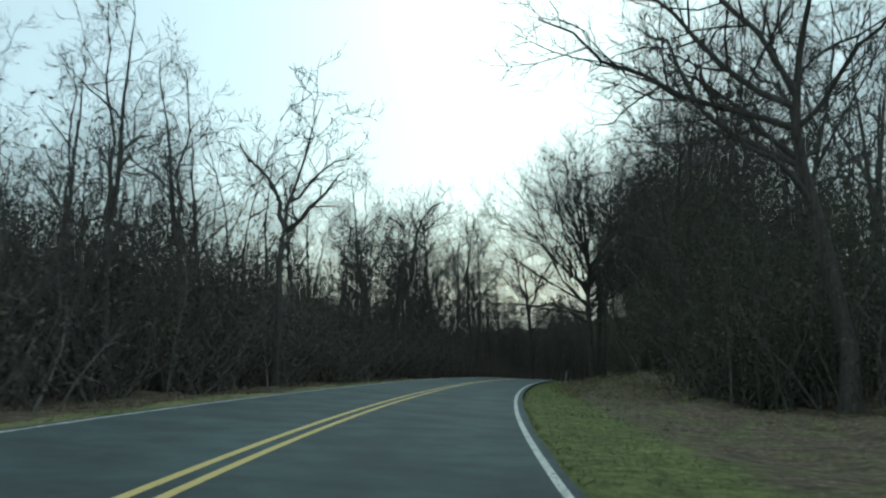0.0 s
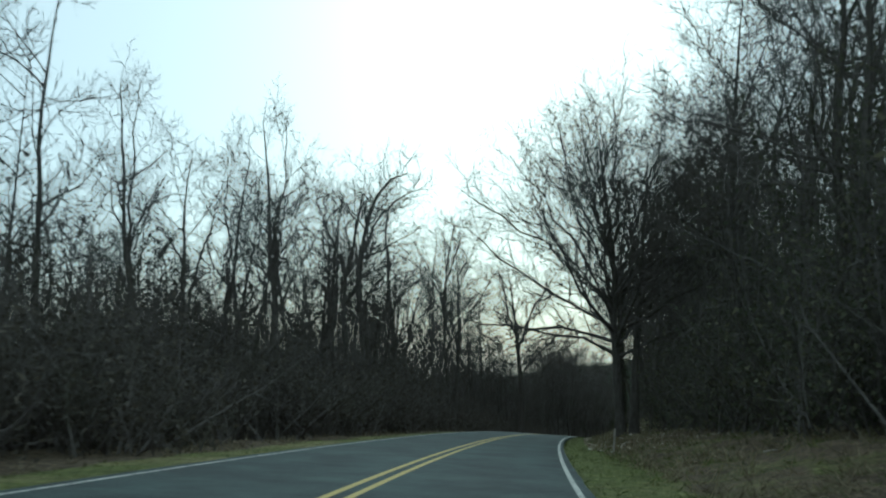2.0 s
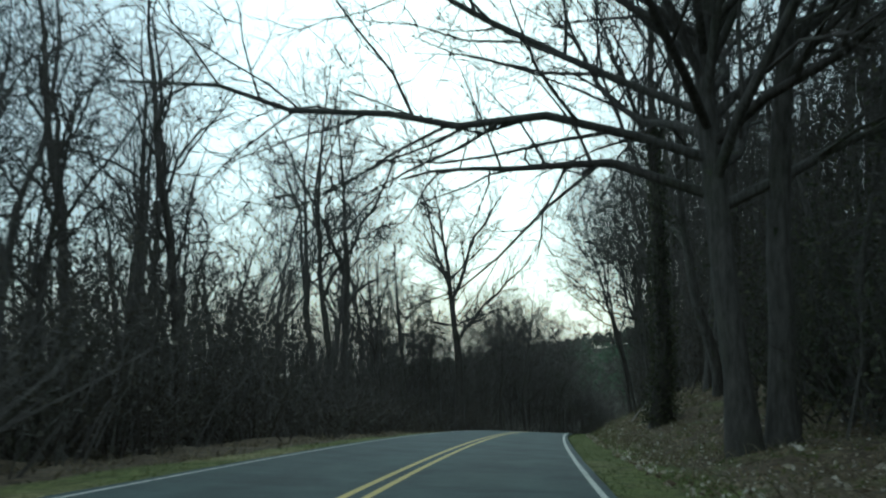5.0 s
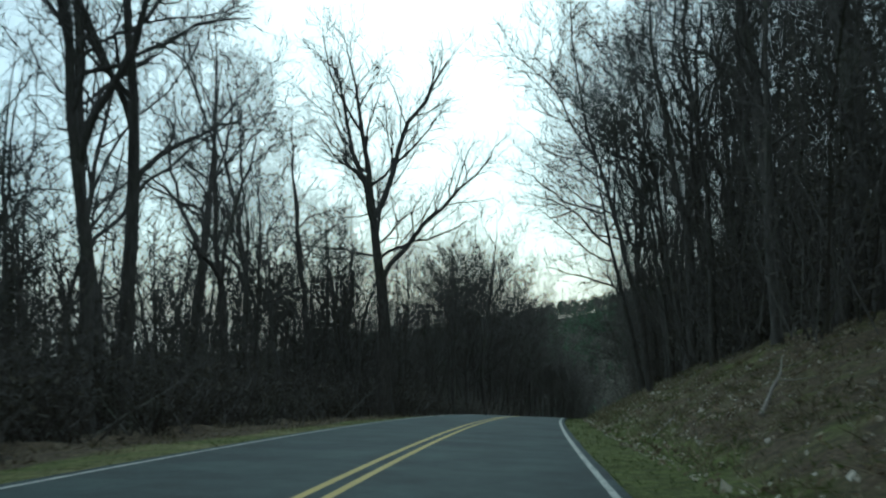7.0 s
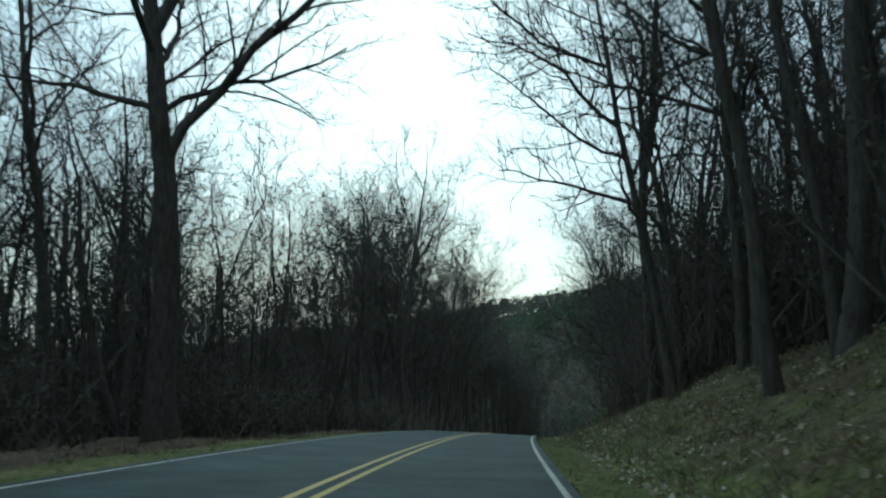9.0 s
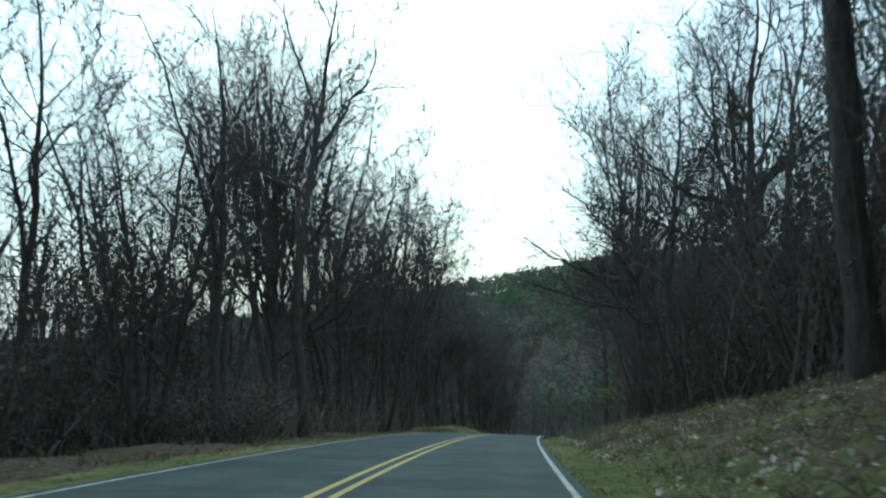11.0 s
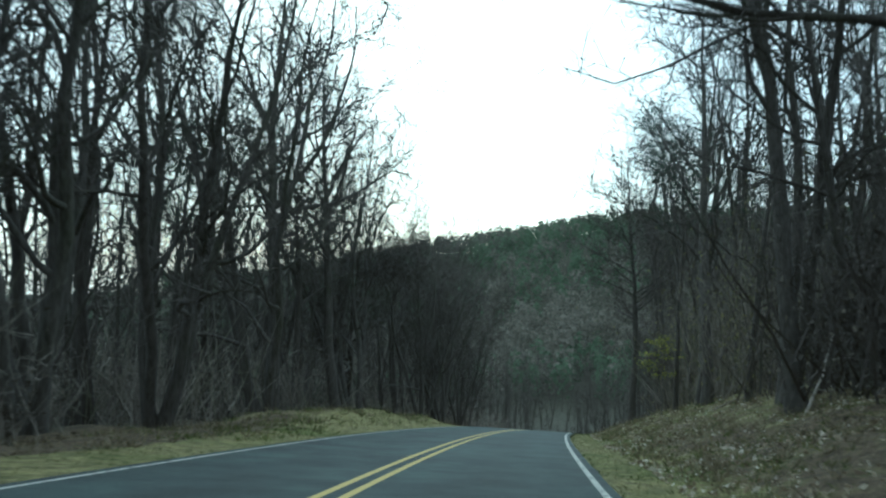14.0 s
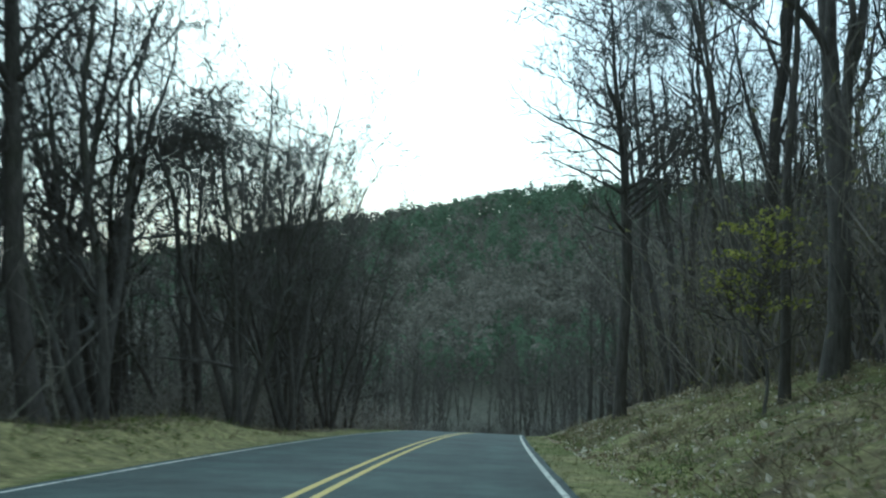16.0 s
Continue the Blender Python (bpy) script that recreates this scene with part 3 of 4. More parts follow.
def rounded(count, middle, radius, low, high, r, rise=(0.42, 1.3)):
    """Limbs fanning out from the lower trunk and ending on a round outline."""
    out = []
    for i in range(count):
        u = (i + 0.5) / count
        z, up = low + (high - low) * u, rise[0] + (rise[1] - rise[0]) * u
        b = (z - middle) * math.sin(up)
        out.append((z, i * 2.4, up, -b + math.sqrt(max(b * b - (z - middle) ** 2 + radius * radius, 1.0)), r * (1.1 - 0.4 * u)))
    return tuple(out)


# ---- trees that stand out ----
oak = tree("oak_tree", "large solitary leafless oak with heavy low limbs", bare_tree(
    31, 28, 0.52, clear=0.56, spread=0.27, limbs=9, twigs=0.9, wander=0.07, lift=0.04,
    drawn=((10.4, 0.05, 0.72, 12.5, 0.22), (12.0, 0.12, 0.4, 7.5, 0.14), (12.2, 3.3, 0.22, 6.5, 0.12), (14.6, 0.2, 1.28, 12, 0.26), (14.8, 3.0, 1.32, 12, 0.25), (12.9, 0.7, 0.5, 6.0, 0.1), (13.4, 1.8, 0.6, 8, 0.14), (13.8, 4.6, 0.6, 8, 0.14), (17.0, 0.1, 0.6, 8, 0.12), (17.5, 3.0, 0.6, 7, 0.12))))
stand(oak, 180.3, -11.3)
stand(tree("tree", "leafless roadside tree with bent upper trunk and one long limb", bare_tree(
    32, 14, 0.2, clear=0.6, spread=0.28, limbs=6, twigs=0.8, wander=0.13, drawn=((7.8, 0.1, 0.75, 3.6, 0.13), (8.0, 2.6, 1.1, 5, 0.13), (9.2, 0.6, 0.9, 4.0, 0.08)))), 41.5, -9.9)
stand(tree("tree", "tall leafless tree forked into spreading limbs", bare_tree(
    33, 20, 0.3, clear=0.5, spread=0.3, limbs=7, twigs=0.9, wander=0.13, drawn=((9.5, 0.1, 1.1, 11, 0.21), (12.0, 0.1, 0.5, 8.5, 0.12), (10.8, 0.0, 0.2, 5, 0.07), (11.5, 3.0, 1.0, 7, 0.13)))), 96, -14.2)
fan_tree = tree("tree", "broad twin-stemmed leafless tree with a rounded crown", bare_tree(
    34, 24.5, 0.34, stems=2, fan=-0.17, apart=1.5, clear=0.3, spread=0.34, limbs=5, twigs=1.1, lean=(-0.04, 0), lift=-0.01, wander=0.07, drawn=rounded(32, 15.0, 11.3, 5.6, 14.0, 0.13)))
stand(fan_tree, 103.5, 5.4)
stand(tree("tree", "massive dark tree with heavy limbs over the roadside", bare_tree(
    35, 21, 0.38, clear=0.36, spread=0.4, limbs=14, twigs=0.9, wander=0.12,
    drawn=((10.6, 3.0, 0.3, 10.5, 0.14), (12.0, 3.2, 0.5, 11, 0.15), (13, 2.8, 0.7, 11, 0.15), (13.6, 3.3, 0.85, 10, 0.14)))), 36, 13.0)
lean_tree = tree("tree", "leaning leafless tree rooted in the bank", bare_tree(36, 26, 0.22, clear=0.3, spread=0.3, limbs=15, lean=(-0.16, 0.05), twigs=0.9, level=0.2,
    drawn=((9.5, 3.2, 0.3, 7, 0.1), (13.0, 2.9, 0.3, 8.5, 0.11), (16.0, 3.3, 0.45, 8, 0.1), (19.5, 3.0, 0.55, 7.5, 0.08))))
stand(lean_tree, 190, 7.0)
copied(lean_tree, 184, 9.8, 0.25, 1.05, "", "leaning leafless tree on top of the bank")
vined = tree("tree", "dark tree leaning from the bank, heavy with vines", bare_tree(
    45, 25, 0.18, plain=True, clear=0.42, spread=0.27, limbs=14, twigs=0.9, lean=(-0.2, 0), leaders=2, wander=0.1))
stand(vined, 171.1, 6.2)
copied(vined, 163, 8.6, 1.0, 1.0, "", "dark vine-hung tree on top of the bank")
for s, a, turn, size in ((62, 12.5, 2.0, 0.85), (71, 10.8, 4.0, 0.9), (92, 13.0, 5.5, 0.95), (178, 11.0, 2.5, 1.1), (168, 10.5, 3.3, 1.0), (174, 8.6, 5.1, 1.0), (181, 8.4, 0.4, 0.95), (186, 12.2, 1.7, 1.1), (197, 11.5, 4.4, 1.1), (205, 9.6, 0.8, 1.0), (84, 10.2, 1.2, 0.85), (90, 12.5, 3.0, 0.9), (98, 9.8, 4.1, 0.85), (104, 12.0, 0.7, 0.9), (111, 9.6, 2.0, 0.85), (118, 11.5, 5.0, 0.9), (77, 13.5, 2.9, 0.9), (306, 9.4, 4.9, 0.95), (320, 11.0, 1.0, 1.0)):
    copied(vined, s, a, turn, size, "vine-hung trees on the upper slope")
copied(vined, 248.2, 9.4, 0.3, 1.0, "", "dark vine-hung tree on the leafy bank")
bank_tree = tree("tree", "stout leaning tree with long level limbs on the bank", bare_tree(
    39, 26, 0.36, clear=0.28, spread=0.34, limbs=13, twigs=0.9, lean=(-0.08, 0), leaders=3, wander=0.11,
    drawn=((9, 3.1, 0.2, 9.0, 0.13), (11, 2.8, 0.45, 10, 0.14), (8, 3.6, 0.3, 8, 0.12), (13, 3.4, 0.6, 9, 0.12))))
stand(bank_tree, 258, 8.6)
copied(bank_tree, 238, 12.5, 0.5, 1.0, "", "stout spreading leafless tree above the bank")
stand(tree("tree", "massive dark trunk flared at its roots on the bank", bare_tree(
    40, 23, 0.4, clear=0.4, spread=0.36, limbs=12, twigs=0.7, wander=0.06), coat=(0.1, 13, 5200)), 122.0, 5.1)
stand(tree("tree", "tall vine-tangled tree with crooked dark limbs", bare_tree(
    41, 21, 0.32, clear=0.62, spread=0.3, limbs=11, twigs=1.0, wander=0.2, lift=0.02, leaders=3)), 81.5, 12.0)
big_left = tree("tree", "stout spreading leafless tree with dark vine-clad trunk", bare_tree(
    42, 29, 0.42, clear=0.4, spread=0.28, limbs=12, twigs=0.8, leaders=3, wander=0.11,
    drawn=((12, 0.1, 0.4, 10, 0.14), (15, 0.3, 0.6, 10.5, 0.14), (13, 3.0, 0.6, 9, 0.13))))
stand(big_left, 291.7, -16.6)
copied(big_left, 293.5, -26, 2.0, 1.0, "", "stout spreading leafless tree among thin poles")
copied(big_left, 300, -14.6, 4.4, 0.9, "", "stout spreading leafless tree among thin poles")
copied(big_left, 246.9, -16.8, 3.4, 0.9, "", "stout spreading leafless tree below the road")
big_fork = tree("tree", "large old leafless tree forked into sinuous stems", bare_tree(
    46, 29, 0.28, clear=0.34, spread=0.28, limbs=9, twigs=0.8, lean=(-0.06, 0), leaders=3, wander=0.12))
stand(big_fork, 233, -11.0)
for s, a, turn, size in ((179, -24.6, 0.6, 1.15), (186.5, -24.8, 2.1, 1.1), (146.4, -15.4, 4.0, 1.0), (168, -26, 5.2, 1.0), (275, -20, 1.2, 0.95)):
    copied(big_fork, s, a, turn, size, "old forked trees on the lower side")
round_tree = tree("tree", "tall many-stemmed leafless tree with a rounded crown", bare_tree(
    43, 23, 0.2, plain=True, stems=4, fan=0.0, clear=0.22, spread=0.3, limbs=10, twigs=0.8, lift=0.07, level=0.15, wander=0.12))
stand(round_tree, 249, -21)
stand(tree("tree", "broad leafless tree with a dome of upswept branches", bare_tree(
    47, 25, 0.27, stems=3, fan=-0.08, apart=1.2, clear=0.3, spread=0.24, limbs=5, twigs=1.0, lift=0.05, wander=0.07, drawn=rounded(17, 16.5, 8.8, 5.0, 11.5, 0.09, (0.75, 1.4)))), 241, -14.6)
for s, a, turn, size in ((304, -14.5, 0.5, 1.05), (312, -17.5, 1.9, 1.0), (320, -11.6, 3.1, 0.72), (328, -14.0, 4.2, 0.75), (336, -11.0, 5.0, 0.62), (308, -10.4, 2.7, 0.78), (315, -10.0, 0.2, 0.72), (324, -9.9, 5.5, 0.62), (300, -22, 0.9, 0.95), (262, -14.2, 2.2, 1.22), (270, -14.0, 3.9, 1.18)):
    copied(round_tree, s, a, turn, size, "many-stemmed trees beyond the mound")
copied(round_tree, 252.5, -14.0, 1.1, 1.15, "", "tall many-stemmed leafless tree beside the bend")
copied(round_tree, 226, -16.5, 2.6, 0.9, "", "tall many-stemmed leafless tree beside the bend")
copied(round_tree, 284, -14.5, 2.0, 1.2, "", "tall many-stemmed leafless tree behind a grassy mound")

copied(lean_tree, 269, 10.8, 0.3, 0.8, "", "leaning leafless tree beside a leafy bank")
stand(tree("tree", "tall straight dark tree on the leafy bank", bare_tree(37, 24, 0.3, clear=0.42, spread=0.3, limbs=12, twigs=0.9, wander=0.05)), 289, 8.4)
stand(tree("tree", "straight tree with tiers of level branches", bare_tree(38, 23, 0.26, clear=0.36, spread=0.24, limbs=42, twigs=1.1, thin=1.3, wander=0.06, lift=0.01, level=0.4)), 313.5, 5.4)
for k, (s, a) in enumerate(((231, -18.5), (260, -17))):
    copied(broad_a, s, a, k * 1.7, (1.35, 1.4)[k], "broad trees beyond the bend")
for k, (s, a) in enumerate(((298, -17), (306, -16))):
    copied(tall_a, s, a, k * 2.0, 1.1, "trees behind the mound")
for k, (s, a) in enumerate(((148.8, -15.0), (154, -18))):
    copied((tall_a, tall_b)[k], s, a, k * 1.3, (1.35, 1.2)[k], "trees along the lower side")

for k, (s, a, size) in enumerate(((70, -17.0, 0.72), (76, -14.0, 0.75), (80, -19.0, 0.85), (84, -15.5, 0.88), (88, -13.2, 0.8), (92, -18.0, 0.9), (100, -17.0, 0.8), (104, -14.0, 0.75), (108, -19.0, 0.85), (114, -15.5, 0.75))):
    copied((tall_b, tall_d, tall_a)[k % 3], s, a, k * 1.9, size, "tall trees above the lower thicket")

# ---- the woods on both sides ----
kinds = [tall_a, tall_b, tall_c, tall_d, broad_a]
odds = np.array([0.3, 0.22, 0.33, 0.12, 0.03])
taken = [(304, -14.5), (312, -17.5), (320, -11.6), (328, -14), (262, -14.2), (270, -14), (62, 12.5), (71, 10.8), (178, 11), (197, 11.5), (205, 9.6), (306, 9.4), (180, -11), (41, -10), (96, -14), (104, 5.6), (112, 9), (36, 13), (190, 7), (184, 9.8), (289, 8.4), (313, 6), (258, 8.6), (269, 10.8), (122, 5.1), (171, 6.2), (163, 8.6), (248, 9.4), (238, 12.5), (232.5, -10.4), (179, -24.6), (186.5, -24.8), (146, -15.4), (168, -26), (275, -20), (284, -14.5), (247, -16.8), (81, 12), (291, -16.6), (293, -26), (240, -15), (250, -13.4), (226, -16.5)]


def woods(count, s0, s1, near, far, side, group, big=1.0):
    made = tries = 0
    while made < count and tries < count * 20:
        tries += 1
        s = RNG.uniform(s0, s1)
        a = side * (near + (far - near) * RNG.uniform(0, 1) ** 1.5)
        if min((s - p) ** 2 + (a - q) ** 2 for p, q in taken) < 2.6:
            continue
        taken.append((s, a))
        copied(kinds[RNG.choice(5, p=odds)], s, a, RNG.uniform(0, 6.28), RNG.uniform(0.75, 1.1) * big, group, tilt=RNG.normal() * 0.04)
        made += 1


woods(16, 24, 46, 12, 28, -1, "woods on the lower side", 0.58)
woods(10, 46, 74, 20, 33, -1, "woods on the lower side", 0.68)
woods(20, 76, 112, 13, 30, -1, "woods on the lower side", 0.75)
woods(27, 110, 215, 15, 32, -1, "woods on the lower side")
woods(26, 168, 236, 13.5, 34, -1, "woods on the lower side", 0.85)
woods(12, 288, 340, 14, 34, -1, "woods on the lower side", 1.0)
woods(30, 215, 350, 13, 28, -1, "woods on the lower side", 1.15)
woods(20, 44, 125, 10, 24, 1, "woods on the upper side", 1.25)
woods(44, 118, 215, 8, 22, 1, "woods on the upper side", 1.35)
woods(36, 215, 350, 8.5, 22, 1, "woods on the upper side", 1.2)
woods(12, 288, 345, 10, 22, 1, "woods on the upper side", 1.1)


# ---- thin trees past counting, in one mesh ----
def poles(groups):
    shapes = [
        bare_tree(6, 14, 0.085, plain=True, clear=0.22, spread=0.36, limbs=8, twigs=0.2, wander=0.14, level=0.15),
        bare_tree(7, 11, 0.075, plain=True, clear=0.15, spread=0.42, limbs=8, twigs=0.2, wander=0.17, level=0.1),
        bare_tree(8, 12, 0.07, plain=True, stems=2, clear=0.2, spread=0.36, limbs=4, twigs=0.2, wander=0.16, level=0.1)]
    shapes = [joined(q) for q in shapes]
    made = []
    for count, s0, s1, near, far, side in groups:
        for _ in range(count):
            s, a = RNG.uniform(s0, s1), side * RNG.uniform(near, far)
            v, f = shapes[RNG.integers(0, 3)]
            t, k = RNG.uniform(0, 6.28), RNG.uniform(0.8, 1.35)
            r = np.array([[math.cos(t), -math.sin(t), RNG.normal() * 0.05], [math.sin(t), math.cos(t), RNG.normal() * 0.05], [0, 0, 1]])
            made.append((v @ r.T * k + place(s, a, -0.1), f))
    v, f = joined(made)
    tagged(mesh_object("thin_trees", v, f, TWIG), "thin leafless pole trees crowding the woods", "trees", "", "stuff")


poles([(12, 26, 46, 12.5, 30, -1), (8, 46, 74, 19, 30, -1), (16, 74, 112, 12.5, 30, -1), (16, 110, 185, 16, 34, -1), (44, 185, 262, 14.5, 36, -1), (36, 262, 350, 15, 38, -1), (26, 220, 300, 10, 20, 1), (22, 125, 215, 10, 20, 1)])


# ---- thicket ----
def brush(name, label, spots, rng, per, mat, leaf=0, leaf_mat=None, leafy=4.5):
    """Bare tangled shrubs at spots of (s, a, height, width), in one mesh."""
    stems, c, tw = [], [], []
    for s, lat, h, w in spots:
        p = place(s, lat)
        n = max(9, int(per * min(1.0, 6.0 / h)))
        m = per * 5
        base = p + np.stack([rng.normal(size=n) * w * 0.35, rng.normal(size=n) * w * 0.35, np.zeros(n)], -1)
        bow = 0.55 * min(1.0, 5.0 / h)
        d = np.stack([rng.normal(size=n) * bow, rng.normal(size=n) * bow, np.ones(n)], -1)
        top = base + d * (h * rng.uniform(0.35, 1.0, n))[:, None]
        mid = (base + top) / 2 + rng.normal(size=(n, 3)) * [0.07 * h, 0.07 * h, 0.02 * h]
        stems.append(np.stack([base, (base * 0.5 + mid * 0.5) + rng.normal(size=(n, 3)) * 0.012 * h, mid, top], 1))
        k = rng.integers(0, n, m)
        t = rng.uniform(0.2, 1, (m, 1))
        st = np.where(t < 0.5, base[k] + (mid - base)[k] * t * 2, mid[k] + (top - mid)[k] * (t * 2 - 1))
        e = rng.normal(size=(m, 3)) * [0.8, 0.8, 0.5] + [0, 0, 0.35]
        tw.append(ribbons(grown(rng, st, e, min(h, 5.0) * rng.uniform(0.08, 0.26, m), 2, 0.3, 0.05), np.full(m, 0.016), rng))
        if leaf:
            t = rng.uniform(0.02, 1, (leaf, 1)) * min(1.0, leafy / h)
            k = rng.integers(0, n, leaf)
            c.append(base[k] + (top - base)[k] * t + rng.normal(size=(leaf, 3)) * 0.35)
    lines = np.concatenate(stems)
    v, f = joined([ribbons(lines, np.full(len(lines), 0.036), rng)] + tw)
    ob = tagged(mesh_object(name, v, f, mat, False), label, "shrubs", "", "stuff")
    if leaf:
        c = np.concatenate(c)
        v, f = slivers(c, c + unit(rng.normal(size=c.shape)) * rng.uniform(0.12, 0.24, (len(c), 1)), 0.055, rng)
        part("foliage", v, f, leaf_mat, ob, "", False)
    return ob


def spots(rng, count, s0, s1, near, far, side, h0, h1, w=1.6):
    return [(rng.uniform(s0, s1), side * (near + (far - near) * rng.uniform(0, 1) ** 1.3), rng.uniform(h0, h1), w) for _ in range(count)]


rng = np.random.default_rng(5)
brush("thicket", "dark tangled vine-hung thicket along the lower roadside", spots(rng, 60, 15, 110, 10.5, 14, -1, 2.5, 5.0, 2.2) + spots(rng, 70, 22, 46, 13, 27, -1, 6.0, 11.0, 3.2) + spots(rng, 45, 24, 52, 16, 28, -1, 10.0, 13.0, 3.6) + spots(rng, 55, 46, 76, 13, 27, -1, 5.0, 9.0, 3.2) + spots(rng, 85, 74, 125, 13, 27, -1, 6.0, 12.0, 3.2) + spots(rng, 42, 60, 104, 15, 27, -1, 8.5, 11.5, 3.6), rng, 40, TWIG, 340, VINE, 9.0)
brush("thicket", "dark leafless thicket below the road", spots(rng, 110, 115, 228, 11, 24, -1, 2.0, 4.5, 2.0) + spots(rng, 115, 125, 228, 15, 34, -1, 7.0, 12.0, 3.2), rng, 32, TWIG, 220, VINE, 8.0)
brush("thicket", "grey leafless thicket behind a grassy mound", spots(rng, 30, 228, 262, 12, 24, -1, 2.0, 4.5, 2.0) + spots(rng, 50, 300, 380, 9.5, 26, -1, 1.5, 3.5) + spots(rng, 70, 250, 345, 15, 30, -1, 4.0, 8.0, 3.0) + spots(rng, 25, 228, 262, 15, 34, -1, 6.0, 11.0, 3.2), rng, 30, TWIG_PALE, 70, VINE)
brush("thicket", "dark leafy vine-hung thicket at the foot of the slope", spots(rng, 66, 34, 118, 8.5, 13, 1, 3.0, 7.0, 2.4) + spots(rng, 50, 34, 58, 10.5, 22, 1, 8.0, 14.0, 3.4) + spots(rng, 80, 56, 86, 10.5, 24, 1, 12.0, 21.0, 3.4) + spots(rng, 60, 80, 128, 10.5, 24, 1, 8.0, 15.0, 3.4) + spots(rng, 32, 76, 108, 12.0, 22, 1, 13.0, 19.0, 3.4), rng, 34, BARK, 560, IVY, 14.0)
brush("thicket", "leafless brush among trees on the upper slope", spots(rng, 130, 118, 215, 9.5, 26, 1, 4.0, 14.0, 2.8) + spots(rng, 100, 220, 360, 10, 28, 1, 1.5, 6.0), rng, 32, TWIG)


brush("thicket", "dark vine-hung tangle among trees of the upper slope", spots(rng, 200, 124, 214, 9.0, 22, 1, 11.0, 24.0, 3.6), rng, 36, TWIG, 300, VINE, 10.5)
brush("thicket", "leafless tangle among trees above the leafy bank", spots(rng, 100, 216, 275, 9.0, 20, 1, 5.0, 13.0, 3.2), rng, 36, TWIG, 150, VINE)
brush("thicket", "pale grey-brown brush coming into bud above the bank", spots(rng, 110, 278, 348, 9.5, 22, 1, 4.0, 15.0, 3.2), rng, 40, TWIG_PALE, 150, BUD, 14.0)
brush("undergrowth", "low grey undergrowth in the dip beyond the road", [(rng.uniform(350, 440), rng.uniform(-70, 60), rng.uniform(2, 5), 3.0) for _ in range(90)] + [(rng.uniform(402, 420), rng.uniform(-14, 10), rng.uniform(2, 5), 3.0) for _ in range(30)], rng, 34, BARK)


# ---- the wooded ridge across the valley ----
def ridge_woods():
    rng = np.random.default_rng(8)
    sets = {"grey": [], "pine": []}
    for k in range(4500):
        s, a = rng.uniform(505, 840), rng.uniform(-260, 150)
        p = place(s, a)
        green = wavy(s, a, 120, 4) + 0.5 * smooth(s, 600, 760) + rng.normal() * 0.3 > 0.2
        n = 38
        h, w = rng.uniform(9, 14), rng.uniform(2.6, 4.2) * (0.8 if green else 1.0)
        d = unit(rng.normal(size=(n, 3)) + [0, 0, 0.45])
        c = p + [0, 0, h * 0.55] + d * [w, w, h * 0.45] * rng.uniform(0.75, 1.05, (n, 1))
        if green:                               # pines narrow towards the tip
            c[:, :2] = p[:2] + (c[:, :2] - p[:2]) * np.clip(1.5 - (c[:, 2:] - p[2]) / h, 0.25, 1)
        e = unit(np.cross(d, rng.normal(size=(n, 3))))
        g = unit(np.cross(d, e) + d * rng.normal(size=(n, 1)) * 0.5)
        r = rng.uniform(0.45, 0.95, (n, 1))
        v = np.stack([c - e * r, c + g * r * 0.8, c + e * r * rng.uniform(0.7, 1.2, (n, 1)), c - g * r * 0.8], 1).reshape(-1, 3)
        f = (np.arange(n)[:, None, None] * 4 + np.array([[0, 1, 2], [0, 2, 3]])).reshape(-1, 3)
        sets["pine" if green else "grey"].append((v, f))
    # both ridge colours are lightened to stand in for distance haze
    for key, mat, label in (("grey", HAZED_TWIG, "grey leafless woods covering a distant ridge, haze painted into the colour"), ("pine", HAZED_PINE, "green pine woods covering a distant ridge, haze painted into the colour")):
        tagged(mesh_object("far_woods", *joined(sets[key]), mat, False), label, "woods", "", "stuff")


ridge_woods()


def plain_woods(name, label, belts, seed):
    """Plain woods farther back: stems with bare branches and twigs, in one mesh."""
    rng = np.random.default_rng(seed)
    st, en, rad, tw = [], [], [], []
    for count, s0, s1, a0, a1, h0, h1 in belts:
        for k in range(count):
            s, a = rng.uniform(s0, s1), rng.uniform(a0, a1)
            if s < 405 and -13 < a < 7:
                continue
            p = place(s, a)
            h = rng.uniform(h0, h1)
            tip = p + [rng.normal() * 1.5, rng.normal() * 1.5, h]
            st.append(p[None]), en.append(tip[None]), rad.append([rng.uniform(0.07, 0.24)])
            n = 22
            t = rng.uniform(0.08, 0.97, (n, 1))
            q = p + (tip - p) * t
            ang = rng.uniform(0, 6.28, (n, 1))
            ln = h * rng.uniform(0.08, 0.24, (n, 1)) * (1.2 - 0.6 * t)
            st.append(q), en.append(q + np.concatenate([np.cos(ang), np.sin(ang), rng.uniform(0.4, 1.6, (n, 1))], 1) * ln), rad.append(np.full(n, 0.045))
            i = rng.integers(0, n, 60)
            u = st[-1][i] + (en[-1] - st[-1])[i] * rng.uniform(0.2, 1, (60, 1))
            tw.append(slivers(u, u + (rng.normal(size=(60, 3)) + [0, 0, 0.5]) * h * 0.045, 0.03, rng))
    v, f = joined([spikes(np.concatenate(st), np.concatenate(en), np.concatenate(rad))] + tw)
    tagged(mesh_object(name, v, f, BARK, False), label, "woods", "", "stuff")


